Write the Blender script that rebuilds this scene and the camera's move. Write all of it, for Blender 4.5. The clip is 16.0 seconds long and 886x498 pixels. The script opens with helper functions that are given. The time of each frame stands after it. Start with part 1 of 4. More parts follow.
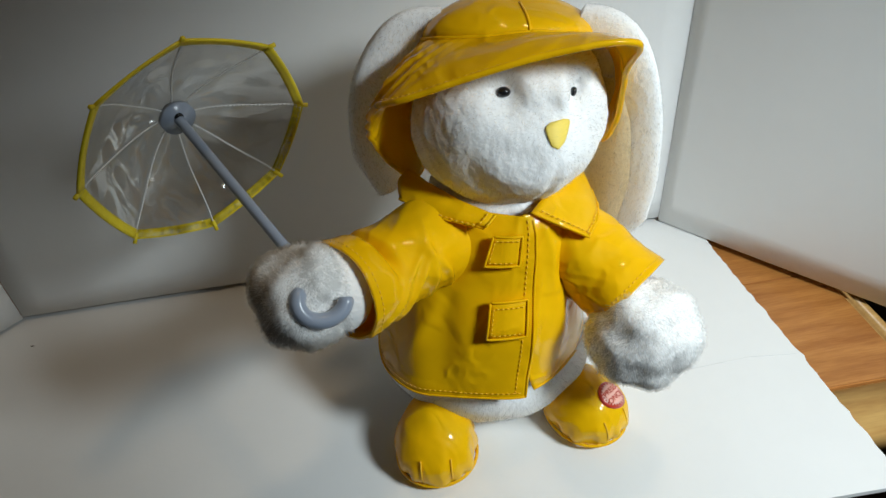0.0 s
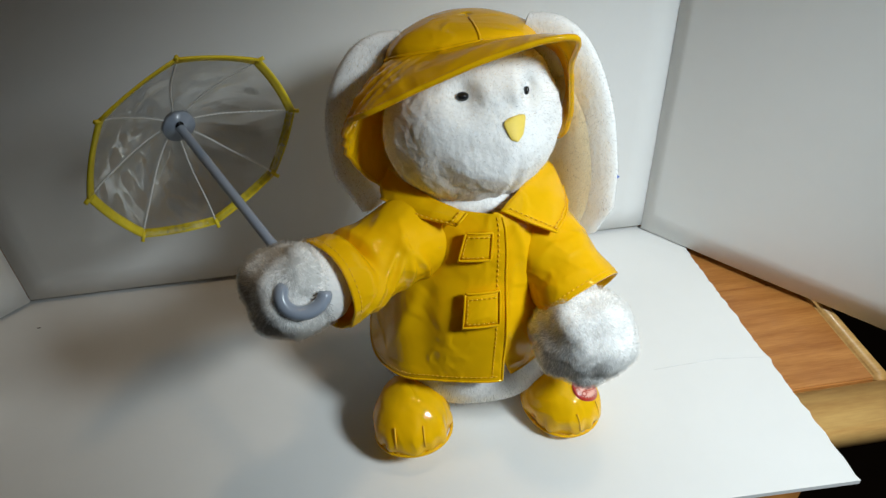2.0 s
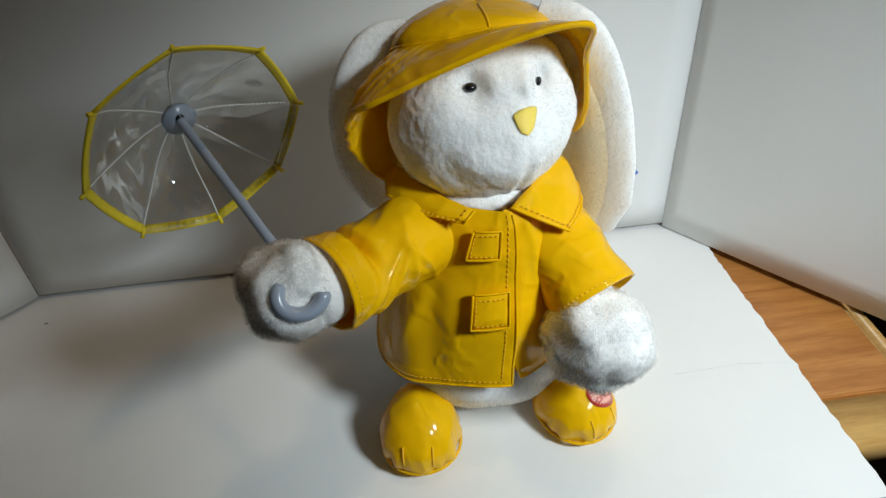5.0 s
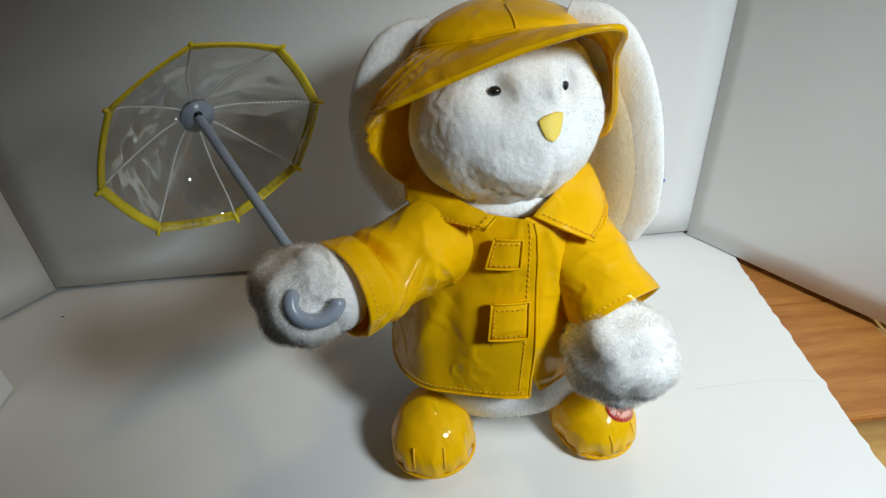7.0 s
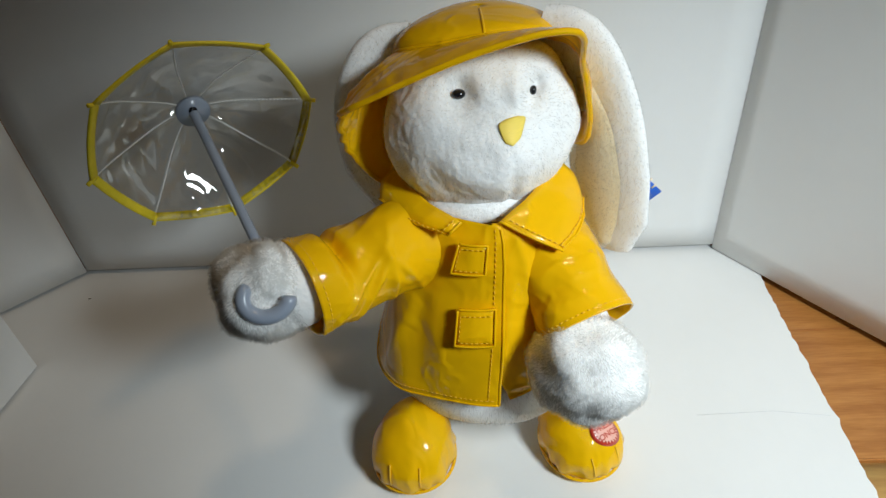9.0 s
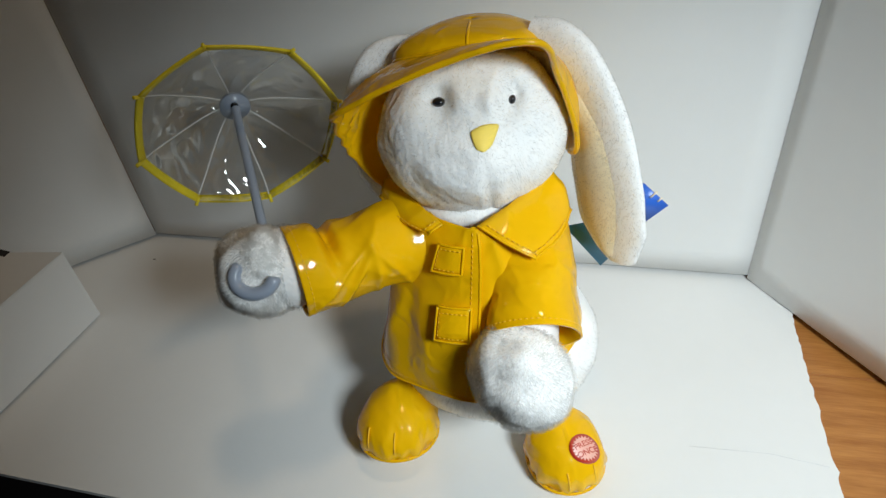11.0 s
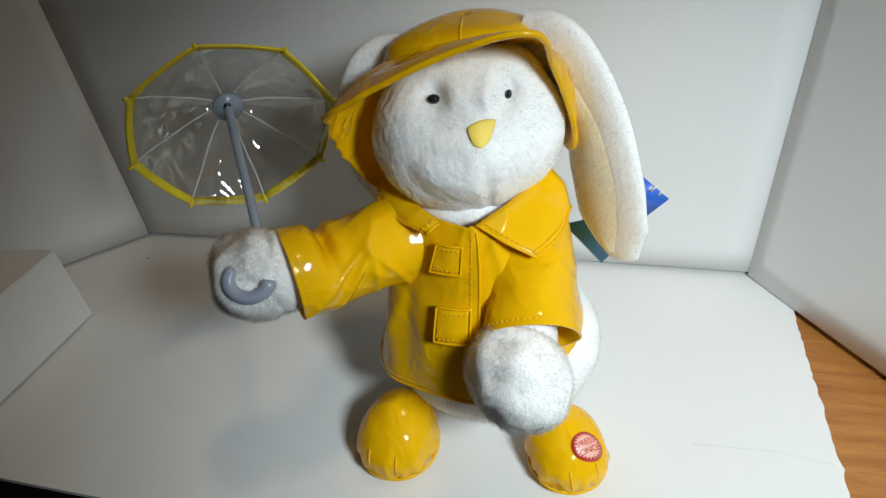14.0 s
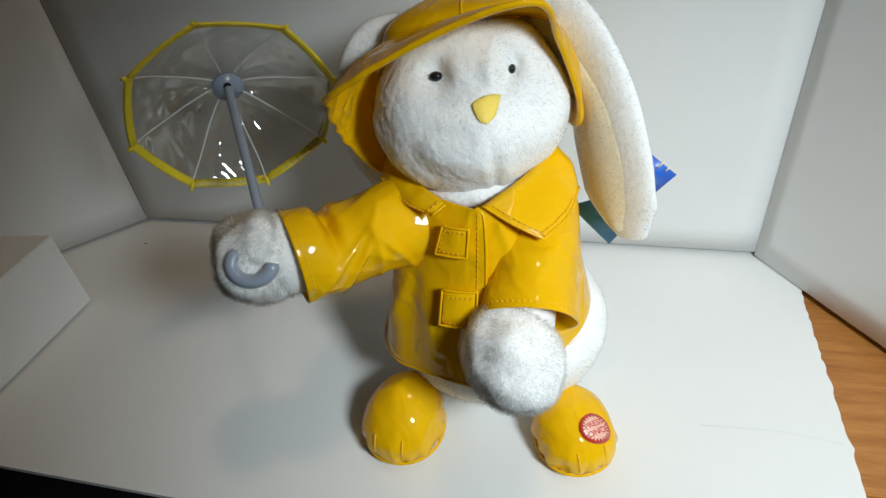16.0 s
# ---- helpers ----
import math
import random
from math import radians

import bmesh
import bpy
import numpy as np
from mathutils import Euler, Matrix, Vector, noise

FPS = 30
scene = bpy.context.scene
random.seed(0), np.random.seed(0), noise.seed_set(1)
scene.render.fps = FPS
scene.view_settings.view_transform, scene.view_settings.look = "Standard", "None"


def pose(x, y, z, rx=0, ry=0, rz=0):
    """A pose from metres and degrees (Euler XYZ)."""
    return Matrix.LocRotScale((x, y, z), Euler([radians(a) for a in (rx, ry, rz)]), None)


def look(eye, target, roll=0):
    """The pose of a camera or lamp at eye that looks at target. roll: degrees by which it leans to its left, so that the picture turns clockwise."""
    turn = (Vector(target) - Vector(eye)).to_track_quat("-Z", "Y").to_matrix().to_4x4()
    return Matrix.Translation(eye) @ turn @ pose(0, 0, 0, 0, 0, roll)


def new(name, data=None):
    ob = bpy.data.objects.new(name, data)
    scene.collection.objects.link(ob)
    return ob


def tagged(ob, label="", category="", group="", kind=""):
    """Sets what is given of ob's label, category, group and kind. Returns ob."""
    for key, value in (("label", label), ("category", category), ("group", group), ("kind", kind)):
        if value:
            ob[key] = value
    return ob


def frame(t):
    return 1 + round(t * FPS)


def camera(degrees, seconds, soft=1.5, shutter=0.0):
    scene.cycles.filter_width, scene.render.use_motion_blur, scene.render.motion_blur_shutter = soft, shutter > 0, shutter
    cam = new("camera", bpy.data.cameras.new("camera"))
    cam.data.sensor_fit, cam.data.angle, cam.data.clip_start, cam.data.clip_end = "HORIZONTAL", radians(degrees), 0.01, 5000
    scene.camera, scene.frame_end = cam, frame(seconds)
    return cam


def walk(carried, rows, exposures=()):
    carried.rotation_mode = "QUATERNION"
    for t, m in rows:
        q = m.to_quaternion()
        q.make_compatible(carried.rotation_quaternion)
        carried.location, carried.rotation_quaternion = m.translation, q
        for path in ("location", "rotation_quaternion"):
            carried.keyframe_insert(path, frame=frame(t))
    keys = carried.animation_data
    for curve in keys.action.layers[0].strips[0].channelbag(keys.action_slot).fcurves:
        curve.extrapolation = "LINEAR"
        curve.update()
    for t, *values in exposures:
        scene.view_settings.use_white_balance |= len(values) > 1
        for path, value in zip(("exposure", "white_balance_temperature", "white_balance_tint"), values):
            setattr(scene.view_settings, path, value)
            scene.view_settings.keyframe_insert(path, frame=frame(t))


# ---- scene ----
cam = camera(66.77, 16.0, soft=1.4)
CAMERA = [
    (0, (0.0312, -0.5034, 0.4171), (0.0655, -0.1950, 0.1646), -4.91),
    (0.5, (0.0284, -0.5044, 0.4210), (0.0697, -0.1972, 0.1681), -4.67),
    (1, (0.0304, -0.5100, 0.4224), (0.0692, -0.2019, 0.1704), -4.54),
    (1.5, (0.0323, -0.5234, 0.4278), (0.0702, -0.2132, 0.1781), -3.60),
    (2, (0.0363, -0.5324, 0.4299), (0.0714, -0.2215, 0.1807), -3.01),
    (2.5, (0.0393, -0.5293, 0.4269), (0.0715, -0.2176, 0.1783), -3.41),
    (3, (0.0420, -0.5263, 0.4257), (0.0726, -0.2152, 0.1761), -3.63),
    (3.5, (0.0437, -0.5245, 0.4233), (0.0731, -0.2132, 0.1739), -3.73),
    (4, (0.0451, -0.5222, 0.4216), (0.0718, -0.2119, 0.1706), -3.90),
    (6.5, (0.0481, -0.5090, 0.4177), (0.0620, -0.1978, 0.1668), -4.10),
    (7, (0.0479, -0.5049, 0.4173), (0.0586, -0.1945, 0.1653), -3.94),
    (7.5, (0.0534, -0.4997, 0.4225), (0.0595, -0.1911, 0.1680), -3.25),
    (8, (0.0874, -0.5124, 0.4277), (0.0656, -0.2028, 0.1754), -5.03),
    (8.5, (0.0930, -0.4898, 0.4235), (0.0701, -0.1826, 0.1683), -5.83),
    (11, (0.1689, -0.4896, 0.4435), (0.0806, -0.1980, 0.1843), -7.14),
    (11.5, (0.1677, -0.5019, 0.4398), (0.0825, -0.2072, 0.1831), -6.52),
    (12, (0.1656, -0.5015, 0.4402), (0.0821, -0.2058, 0.1842), -6.25),
    (12.5, (0.1600, -0.4858, 0.4368), (0.0767, -0.1929, 0.1773), -6.49),
    (13, (0.1651, -0.4843, 0.4319), (0.0783, -0.1913, 0.1738), -7.13),
    (13.5, (0.1634, -0.4868, 0.4341), (0.0757, -0.1946, 0.1754), -7.03),
    (14, (0.1637, -0.4890, 0.4337), (0.0789, -0.1948, 0.1763), -6.73),
    (14.5, (0.1585, -0.4892, 0.4362), (0.0761, -0.1957, 0.1773), -6.46),
    (15, (0.1556, -0.4899, 0.4328), (0.0750, -0.1983, 0.1712), -6.21),
    (15.5, (0.1581, -0.4900, 0.4260), (0.0758, -0.2002, 0.1629), -6.50),
    (16, (0.1577, -0.4866, 0.4261), (0.0748, -0.1974, 0.1626), -7.15),]
walk(cam, [(t, look(eye, target, roll)) for t, eye, target, roll in CAMERA])

# ---- world and light ----
world = bpy.data.worlds.new("room_dusk")
scene.world = world
world.use_nodes = True
world.node_tree.nodes["Background"].inputs["Color"].default_value = (1.0, 0.86, 0.72, 1)
world.node_tree.nodes["Background"].inputs["Strength"].default_value = 0.02


def area_lamp(name, eye, target, size_x, size_y, watts, color):
    data = bpy.data.lights.new(name, "AREA")
    data.shape, data.size, data.size_y, data.energy, data.color = "RECTANGLE", size_x, size_y, watts, color
    ob = new(name, data)
    ob.matrix_world = look(eye, target)
    return ob


def shaded_lamp(name, eye, target, cone, radius, watts, color):
    data = bpy.data.lights.new(name, "SPOT")
    data.spot_size, data.spot_blend, data.shadow_soft_size, data.energy, data.color = radians(cone), 1.0, radius, watts, color
    ob = new(name, data)
    ob.matrix_world = look(eye, target)
    return ob


# a shaded daylight lamp beside the camera, and the warm lamp of the room overhead
shaded_lamp("lamp_light", (0.53, -0.62, 0.61), (0.228, -0.19, 0.045), 64, 0.080, 27.0, (0.83, 0.945, 0.99))
area_lamp("ceiling_light", (0.40, -0.12, 1.66), (0.0, -0.2, 0.0), 0.15, 0.15, 2.6, (1.0, 0.73, 0.44))


# ---- materials ----
def material(name, color, rough=0.5, vary=0.06, scale=40.0, bump=0.0, bump_scale=120.0, coat=0.0, metal=0.0, dark=None, stretch=(1, 1, 1), sheen=0.0, through_light=0.0, spec=0.5):
    m = bpy.data.materials.new(name)
    m.use_nodes = True
    n, link = m.node_tree.nodes, m.node_tree.links.new
    b = n["Principled BSDF"]
    b.inputs["Roughness"].default_value, b.inputs["Metallic"].default_value = rough, metal
    b.inputs["Coat Weight"].default_value, b.inputs["Coat Roughness"].default_value = coat, 0.035
    b.inputs["Sheen Weight"].default_value, b.inputs["Sheen Roughness"].default_value = sheen, 0.4
    b.inputs["Specular IOR Level"].default_value = spec
    b.inputs["Coat IOR"].default_value = 1.4
    b.inputs["Subsurface Weight"].default_value = through_light
    b.inputs["Subsurface Radius"].default_value, b.inputs["Subsurface Scale"].default_value = (1, 0.95, 0.9), 0.009
    place = n.new("ShaderNodeTexCoord")
    turn = n.new("ShaderNodeMapping")
    turn.inputs["Scale"].default_value = stretch
    link(place.outputs["Object"], turn.inputs["Vector"])
    fine, wide = n.new("ShaderNodeTexNoise"), n.new("ShaderNodeTexNoise")
    fine.inputs["Scale"].default_value, wide.inputs["Scale"].default_value = scale * 6, scale
    fine.inputs["Detail"].default_value, wide.inputs["Detail"].default_value = 5, 4
    both = n.new("ShaderNodeMix")
    both.inputs["Factor"].default_value = 0.35
    link(turn.outputs["Vector"], fine.inputs["Vector"])
    link(turn.outputs["Vector"], wide.inputs["Vector"])
    link(wide.outputs["Fac"], both.inputs["A"])
    link(fine.outputs["Fac"], both.inputs["B"])
    ramp = n.new("ShaderNodeValToRGB")
    low = dark or tuple(c * (1 - 2 * vary) for c in color)
    ramp.color_ramp.elements[0].position, ramp.color_ramp.elements[1].position = 0.32, 0.66
    ramp.color_ramp.elements[0].color, ramp.color_ramp.elements[1].color = (*low, 1), (*color, 1)
    link(both.outputs["Result"], ramp.inputs["Fac"])
    link(ramp.outputs["Color"], b.inputs["Base Color"])
    if bump:
        grain, lift = n.new("ShaderNodeTexNoise"), n.new("ShaderNodeBump")
        grain.inputs["Scale"].default_value, grain.inputs["Detail"].default_value = bump_scale, 4
        lift.inputs["Strength"].default_value, lift.inputs["Distance"].default_value = bump, 0.002
        link(turn.outputs["Vector"], grain.inputs["Vector"])
        link(grain.outputs["Fac"], lift.inputs["Height"])
        link(lift.outputs["Normal"], b.inputs["Normal"])
    return m


BOARD = material("white_board", (0.80, 0.80, 0.79), 0.55, 0.012, 12, 0.04, 300)
BOARD_CORE = material("board_core", (0.62, 0.58, 0.52), 0.8, 0.08, 60)
WOOD = material("orange_wood", (0.50, 0.215, 0.055), 0.38, 0.1, 9, 0.06, 30, coat=0.25, dark=(0.30, 0.10, 0.02), stretch=(1.2, 12, 4))
PALE_WOOD = material("pale_wood", (0.60, 0.36, 0.12), 0.45, 0.1, 10, 0.08, 30, coat=0.1, dark=(0.42, 0.21, 0.06), stretch=(1.2, 9, 4))
DARK = material("dark_floor", (0.025, 0.02, 0.022), 0.7, 0.2, 4)
PLASTER = material("room_plaster", (0.30, 0.26, 0.22), 0.9, 0.05, 2)
VINYL = material("yellow_vinyl", (0.98, 0.55, 0.002), 0.5, 0.03, 24, 0.06, 70, coat=0.95, spec=0.06)
THREAD = material("ochre_thread", (0.95, 0.53, 0.015), 0.6, 0.06, 300)
PIPING = material("yellow_tape", (0.90, 0.70, 0.02), 0.5, 0.08, 80, 0.15, 300)
FUR = material("white_plush", (0.96, 0.955, 0.94), 0.9, 0.02, 40, 0.40, 300, through_light=0.35, sheen=0.25, spec=0.1)
LINING = material("cream_plush", (0.93, 0.85, 0.64), 0.9, 0.05, 60, 0.3, 500, sheen=0.2)
CUFF = material("white_satin", (0.84, 0.84, 0.86), 0.45, 0.02, 40)
NOSE = material("yellow_embroidery", (1.0, 0.75, 0.13), 0.62, 0.06, 200, 0.08, 900, stretch=(1, 1, 12))
BLACK = material("black_bead", (0.012, 0.012, 0.014), 0.18, 0.1, 200)
GREY_PLASTIC = material("grey_plastic", (0.31, 0.36, 0.45), 0.28, 0.03, 60, coat=0.2)
RED = material("red_print", (0.55, 0.045, 0.02), 0.3, 0.08, 120, coat=0.5)
PRINT = material("cream_print", (0.85, 0.72, 0.55), 0.4, 0.02, 80)
PINK = material("pink_print", (0.86, 0.47, 0.38), 0.4, 0.05, 200)
BLUE = material("blue_card", (0.03, 0.14, 0.62), 0.35, 0.08, 60, coat=0.2)
TEAL = material("teal_card", (0.03, 0.22, 0.42), 0.35, 0.1, 90, coat=0.2)
CREASE = material("fold_line", (0.74, 0.745, 0.75), 0.8, 0.1, 60)


def crinkle(m, scale, depth, glow):
    """Sharp little press folds in the gloss of thin vinyl, which lets some light through."""
    n, link = m.node_tree.nodes, m.node_tree.links.new
    b = n["Principled BSDF"]
    b.inputs["Coat Roughness"].default_value, b.inputs["Coat IOR"].default_value = 0.05, 1.38
    place, field, lift = n.new("ShaderNodeTexCoord"), n.new("ShaderNodeTexNoise"), n.new("ShaderNodeBump")
    field.inputs["Scale"].default_value, field.inputs["Detail"].default_value, field.inputs["Distortion"].default_value = scale, 1.5, 0.8
    off, size, ridge = n.new("ShaderNodeMath"), n.new("ShaderNodeMath"), n.new("ShaderNodeMapRange")
    off.operation, off.inputs[1].default_value = "SUBTRACT", 0.5
    size.operation = "ABSOLUTE"
    ridge.interpolation_type = "SMOOTHSTEP"
    ridge.inputs["From Min"].default_value, ridge.inputs["From Max"].default_value = 0.13, 0.0
    lift.inputs["Strength"].default_value, lift.inputs["Distance"].default_value = 0.75, depth
    link(place.outputs["Object"], field.inputs["Vector"])
    link(field.outputs["Fac"], off.inputs[0])
    link(off.outputs["Value"], size.inputs[0])
    link(size.outputs["Value"], ridge.inputs["Value"])
    link(ridge.outputs["Result"], lift.inputs["Height"])
    for way in b.inputs["Normal"].links:
        link(way.from_socket, lift.inputs["Normal"])
    link(lift.outputs["Normal"], b.inputs["Normal"])
    link(lift.outputs["Normal"], b.inputs["Coat Normal"])
    on, mix = n.new("ShaderNodeBsdfTranslucent"), n.new("ShaderNodeMixShader")
    on.inputs["Color"].default_value = (1.0, 0.62, 0.01, 1)
    mix.inputs["Fac"].default_value = glow
    link(b.outputs["BSDF"], mix.inputs[1])
    link(on.outputs["BSDF"], mix.inputs[2])
    link(mix.outputs["Shader"], n["Material Output"].inputs["Surface"])


crinkle(VINYL, 26, 0.0008, 0.16)


def clear_plastic():
    m = bpy.data.materials.new("clear_plastic")
    m.use_nodes = True
    n, link = m.node_tree.nodes, m.node_tree.links.new
    n.remove(n["Principled BSDF"])
    see, shine, mix = n.new("ShaderNodeBsdfTransparent"), n.new("ShaderNodeBsdfGlossy"), n.new("ShaderNodeMixShader")
    see.inputs["Color"].default_value = (0.93, 0.93, 0.92, 1)
    shine.inputs["Roughness"].default_value = 0.02
    grain, lift, edge = n.new("ShaderNodeTexNoise"), n.new("ShaderNodeBump"), n.new("ShaderNodeLayerWeight")
    grain.inputs["Scale"].default_value, grain.inputs["Detail"].default_value = 4.5, 0.6
    lift.inputs["Strength"].default_value, lift.inputs["Distance"].default_value = 1.0, 0.0105
    edge.inputs["Blend"].default_value = 0.12
    gain = n.new("ShaderNodeMath")
    gain.operation, gain.inputs[1].default_value, gain.inputs[2].default_value = "MULTIPLY_ADD", 0.45, 0.14
    link(edge.outputs["Facing"], gain.inputs[0])
    link(grain.outputs["Fac"], lift.inputs["Height"])
    link(lift.outputs["Normal"], shine.inputs["Normal"])
    link(gain.outputs["Value"], mix.inputs["Fac"])
    link(see.outputs["BSDF"], mix.inputs[1])
    link(shine.outputs["BSDF"], mix.inputs[2])
    link(mix.outputs["Shader"], n["Material Output"].inputs["Surface"])
    return m


def pile(name, color, thinness, share=0.35):
    """Thin fibres: light passes through them about as much as it is thrown back."""
    m = bpy.data.materials.new(name)
    m.use_nodes = True
    n, link = m.node_tree.nodes, m.node_tree.links.new
    n.remove(n["Principled BSDF"])
    back, on, mix = n.new("ShaderNodeBsdfDiffuse"), n.new("ShaderNodeBsdfTranslucent"), n.new("ShaderNodeMixShader")
    grain, ramp, place = n.new("ShaderNodeTexNoise"), n.new("ShaderNodeValToRGB"), n.new("ShaderNodeTexCoord")
    grain.inputs["Scale"].default_value = 90
    ramp.color_ramp.elements[0].position, ramp.color_ramp.elements[1].position = 0.3, 0.65
    ramp.color_ramp.elements[0].color, ramp.color_ramp.elements[1].color = (*[c * 0.93 for c in color], 1), (*color, 1)
    link(place.outputs["Object"], grain.inputs["Vector"])
    link(grain.outputs["Fac"], ramp.inputs["Fac"])
    for shader in (back, on):
        link(ramp.outputs["Color"], shader.inputs["Color"])
    mix.inputs["Fac"].default_value = share
    link(back.outputs["BSDF"], mix.inputs[1])
    link(on.outputs["BSDF"], mix.inputs[2])
    thin, see = n.new("ShaderNodeMixShader"), n.new("ShaderNodeBsdfTransparent")
    thin.inputs["Fac"].default_value = thinness
    link(mix.outputs["Shader"], thin.inputs[1])
    link(see.outputs["BSDF"], thin.inputs[2])
    link(thin.outputs["Shader"], n["Material Output"].inputs["Surface"])
    return m


FIBRE = pile("white_fibre", (0.985, 0.98, 0.96), 0.62)
SHORT_FIBRE = pile("short_white_fibre", (0.985, 0.98, 0.96), 0.82)
CREAM_FIBRE = pile("cream_fibre", (0.93, 0.84, 0.62), 0.80)
PLUSH, SHORT_PLUSH, CREAM_PLUSH = [FUR, FIBRE], [FUR, SHORT_FIBRE], [LINING, CREAM_FIBRE]
CLEAR = clear_plastic()
RIB = material("frosted_seam", (0.78, 0.78, 0.76), 0.3, 0.05, 200, 0.4, 700)

# ---- mesh helpers; shapes are in the place's metres, at the toy's pose of rest ----
ORIGIN = {}


def mesh_of(name, verts, faces, smooth=True):
    me = bpy.data.meshes.new(name)
    me.from_pydata([tuple(map(float, v)) for v in verts], [], [tuple(map(int, f)) for f in faces])
    me.update()
    if smooth:
        me.polygons.foreach_set("use_smooth", [True] * len(me.polygons))
    return me


def part(name, shape, mat, parent=None, label="", origin=None, smooth=True, inside=None):
    """One mesh object from (verts, faces) under its thing."""
    verts, faces = shape[:2]
    base = ORIGIN.get(parent, Vector((0, 0, 0)))
    at = Vector(origin) if origin is not None else Vector(base)
    me = mesh_of(name, np.asarray(verts, float) - np.array(at), faces, smooth)
    if len(shape) == 4:
        me.normals_split_custom_set_from_vertices([tuple(map(float, v)) for v in shape[3]])
    if len(shape) >= 3:
        me.polygons.foreach_set("material_index", [0] * shape[2] + [1] * (len(faces) - shape[2]))
    for m in (mat if isinstance(mat, (list, tuple)) else [mat]):
        me.materials.append(m)
    ob = new(name, me)
    ob.location = at - base
    if parent:
        ob.parent = parent
    ORIGIN[ob] = at
    return tagged(ob, label) if label else ob


def thing(name, at, label, category, group="", kind=""):
    ob = new(name)
    ob.location = at
    ob.empty_display_size = 0.02
    ORIGIN[ob] = Vector(at)
    return tagged(ob, label, category, group, kind)


def join(*shapes):
    verts, faces, n = [], [], 0
    for v, f in shapes:
        v = np.asarray(v, float).reshape(-1, 3)
        verts.append(v)
        faces += [tuple(i + n for i in face) for face in f]
        n += len(v)
    return np.vstack(verts), faces


def loft(rings, around=True, caps=(False, False)):
    """Quads over rings of points (n, m, 3)."""
    rings = np.asarray(rings, float)
    n, m = rings.shape[:2]
    faces = []
    for i in range(n - 1):
        for j in range(m if around else m - 1):
            k = (j + 1) % m
            faces.append((i * m + j, i * m + k, (i + 1) * m + k, (i + 1) * m + j))
    if caps[0]:
        faces.append(tuple(range(m))[::-1])
    if caps[1]:
        faces.append(tuple((n - 1) * m + j for j in range(m)))
    return rings.reshape(-1, 3), faces


def shell(shape, depth, flip=False):
    """Gives an open sheet thickness: a second sheet along the normals, and rims."""
    verts, faces = shape
    bm = bmesh.new()
    made = [bm.verts.new(tuple(v)) for v in np.asarray(verts, float)]
    for f in faces:
        bm.faces.new([made[i] for i in f])
    bmesh.ops.recalc_face_normals(bm, faces=bm.faces)
    bmesh.ops.solidify(bm, geom=bm.faces[:], thickness=-depth if flip else depth)
    bm.verts.index_update()
    out = ([tuple(v.co) for v in bm.verts], [tuple(v.index for v in f.verts) for f in bm.faces])
    bm.free()
    return out


def smooth_path(points, n):
    """A smooth run through a few guide points."""
    p = np.asarray(points, float)
    q = np.vstack([2 * p[0] - p[1], p, 2 * p[-1] - p[-2]])
    out = []
    for u in np.linspace(0, len(p) - 1 - 1e-9, n):
        i, s = int(u), u - int(u)
        a, b, c, d = q[i:i + 4]
        out.append(0.5 * (2 * b + (c - a) * s + (2 * a - 5 * b + 4 * c - d) * s * s + (3 * b - 3 * c + d - a) * s ** 3))
    return np.array(out)


def ring_path(points, n):
    p = np.asarray(points, float)
    k = len(p)
    out = []
    for u in np.linspace(0, k, n, endpoint=False):
        i, s = int(u), u - int(u)
        a, b, c, d = p[(i - 1) % k], p[i % k], p[(i + 1) % k], p[(i + 2) % k]
        out.append(0.5 * (2 * b + (c - a) * s + (2 * a - 5 * b + 4 * c - d) * s * s + (3 * b - 3 * c + d - a) * s ** 3))
    return np.array(out)


def frames_along(path):
    tang = np.gradient(path, axis=0)
    tang /= np.linalg.norm(tang, axis=1)[:, None]
    up = np.array([0, 0, 1.0]) if abs(tang[0][2]) < 0.9 else np.array([1.0, 0, 0])
    side = np.cross(tang[0], up)
    sides = []
    for t in tang:
        side = side - t * (side @ t)
        side /= np.linalg.norm(side)
        sides.append(side.copy())
    sides = np.array(sides)
    return tang, sides, np.cross(tang, sides)


def tube(path, radius, segs=10, caps=True, flat=1.0):
    path = np.asarray(path, float)
    radius = np.broadcast_to(np.asarray(radius, float), (len(path),))
    tang, a, b = frames_along(path)
    ang = np.linspace(0, 2 * np.pi, segs, endpoint=False)
    rings = path[:, None] + radius[:, None, None] * (np.cos(ang)[None, :, None] * a[:, None] + flat * np.sin(ang)[None, :, None] * b[:, None])
    return loft(rings, True, (caps, caps))


def ball(level=4):
    bm = bmesh.new()
    bmesh.ops.create_icosphere(bm, subdivisions=level, radius=1.0)
    bm.verts.index_update()
    out = np.array([tuple(v.co) for v in bm.verts]), [tuple(v.index for v in f.verts) for f in bm.faces]
    bm.free()
    return out


def lumps(v, size, amount, seed=0):
    """Slow unevenness along the way out, by smooth noise."""
    return np.array([noise.noise(Vector(p) / size + Vector((seed * 7.3, 0, 0))) for p in v]) * amount


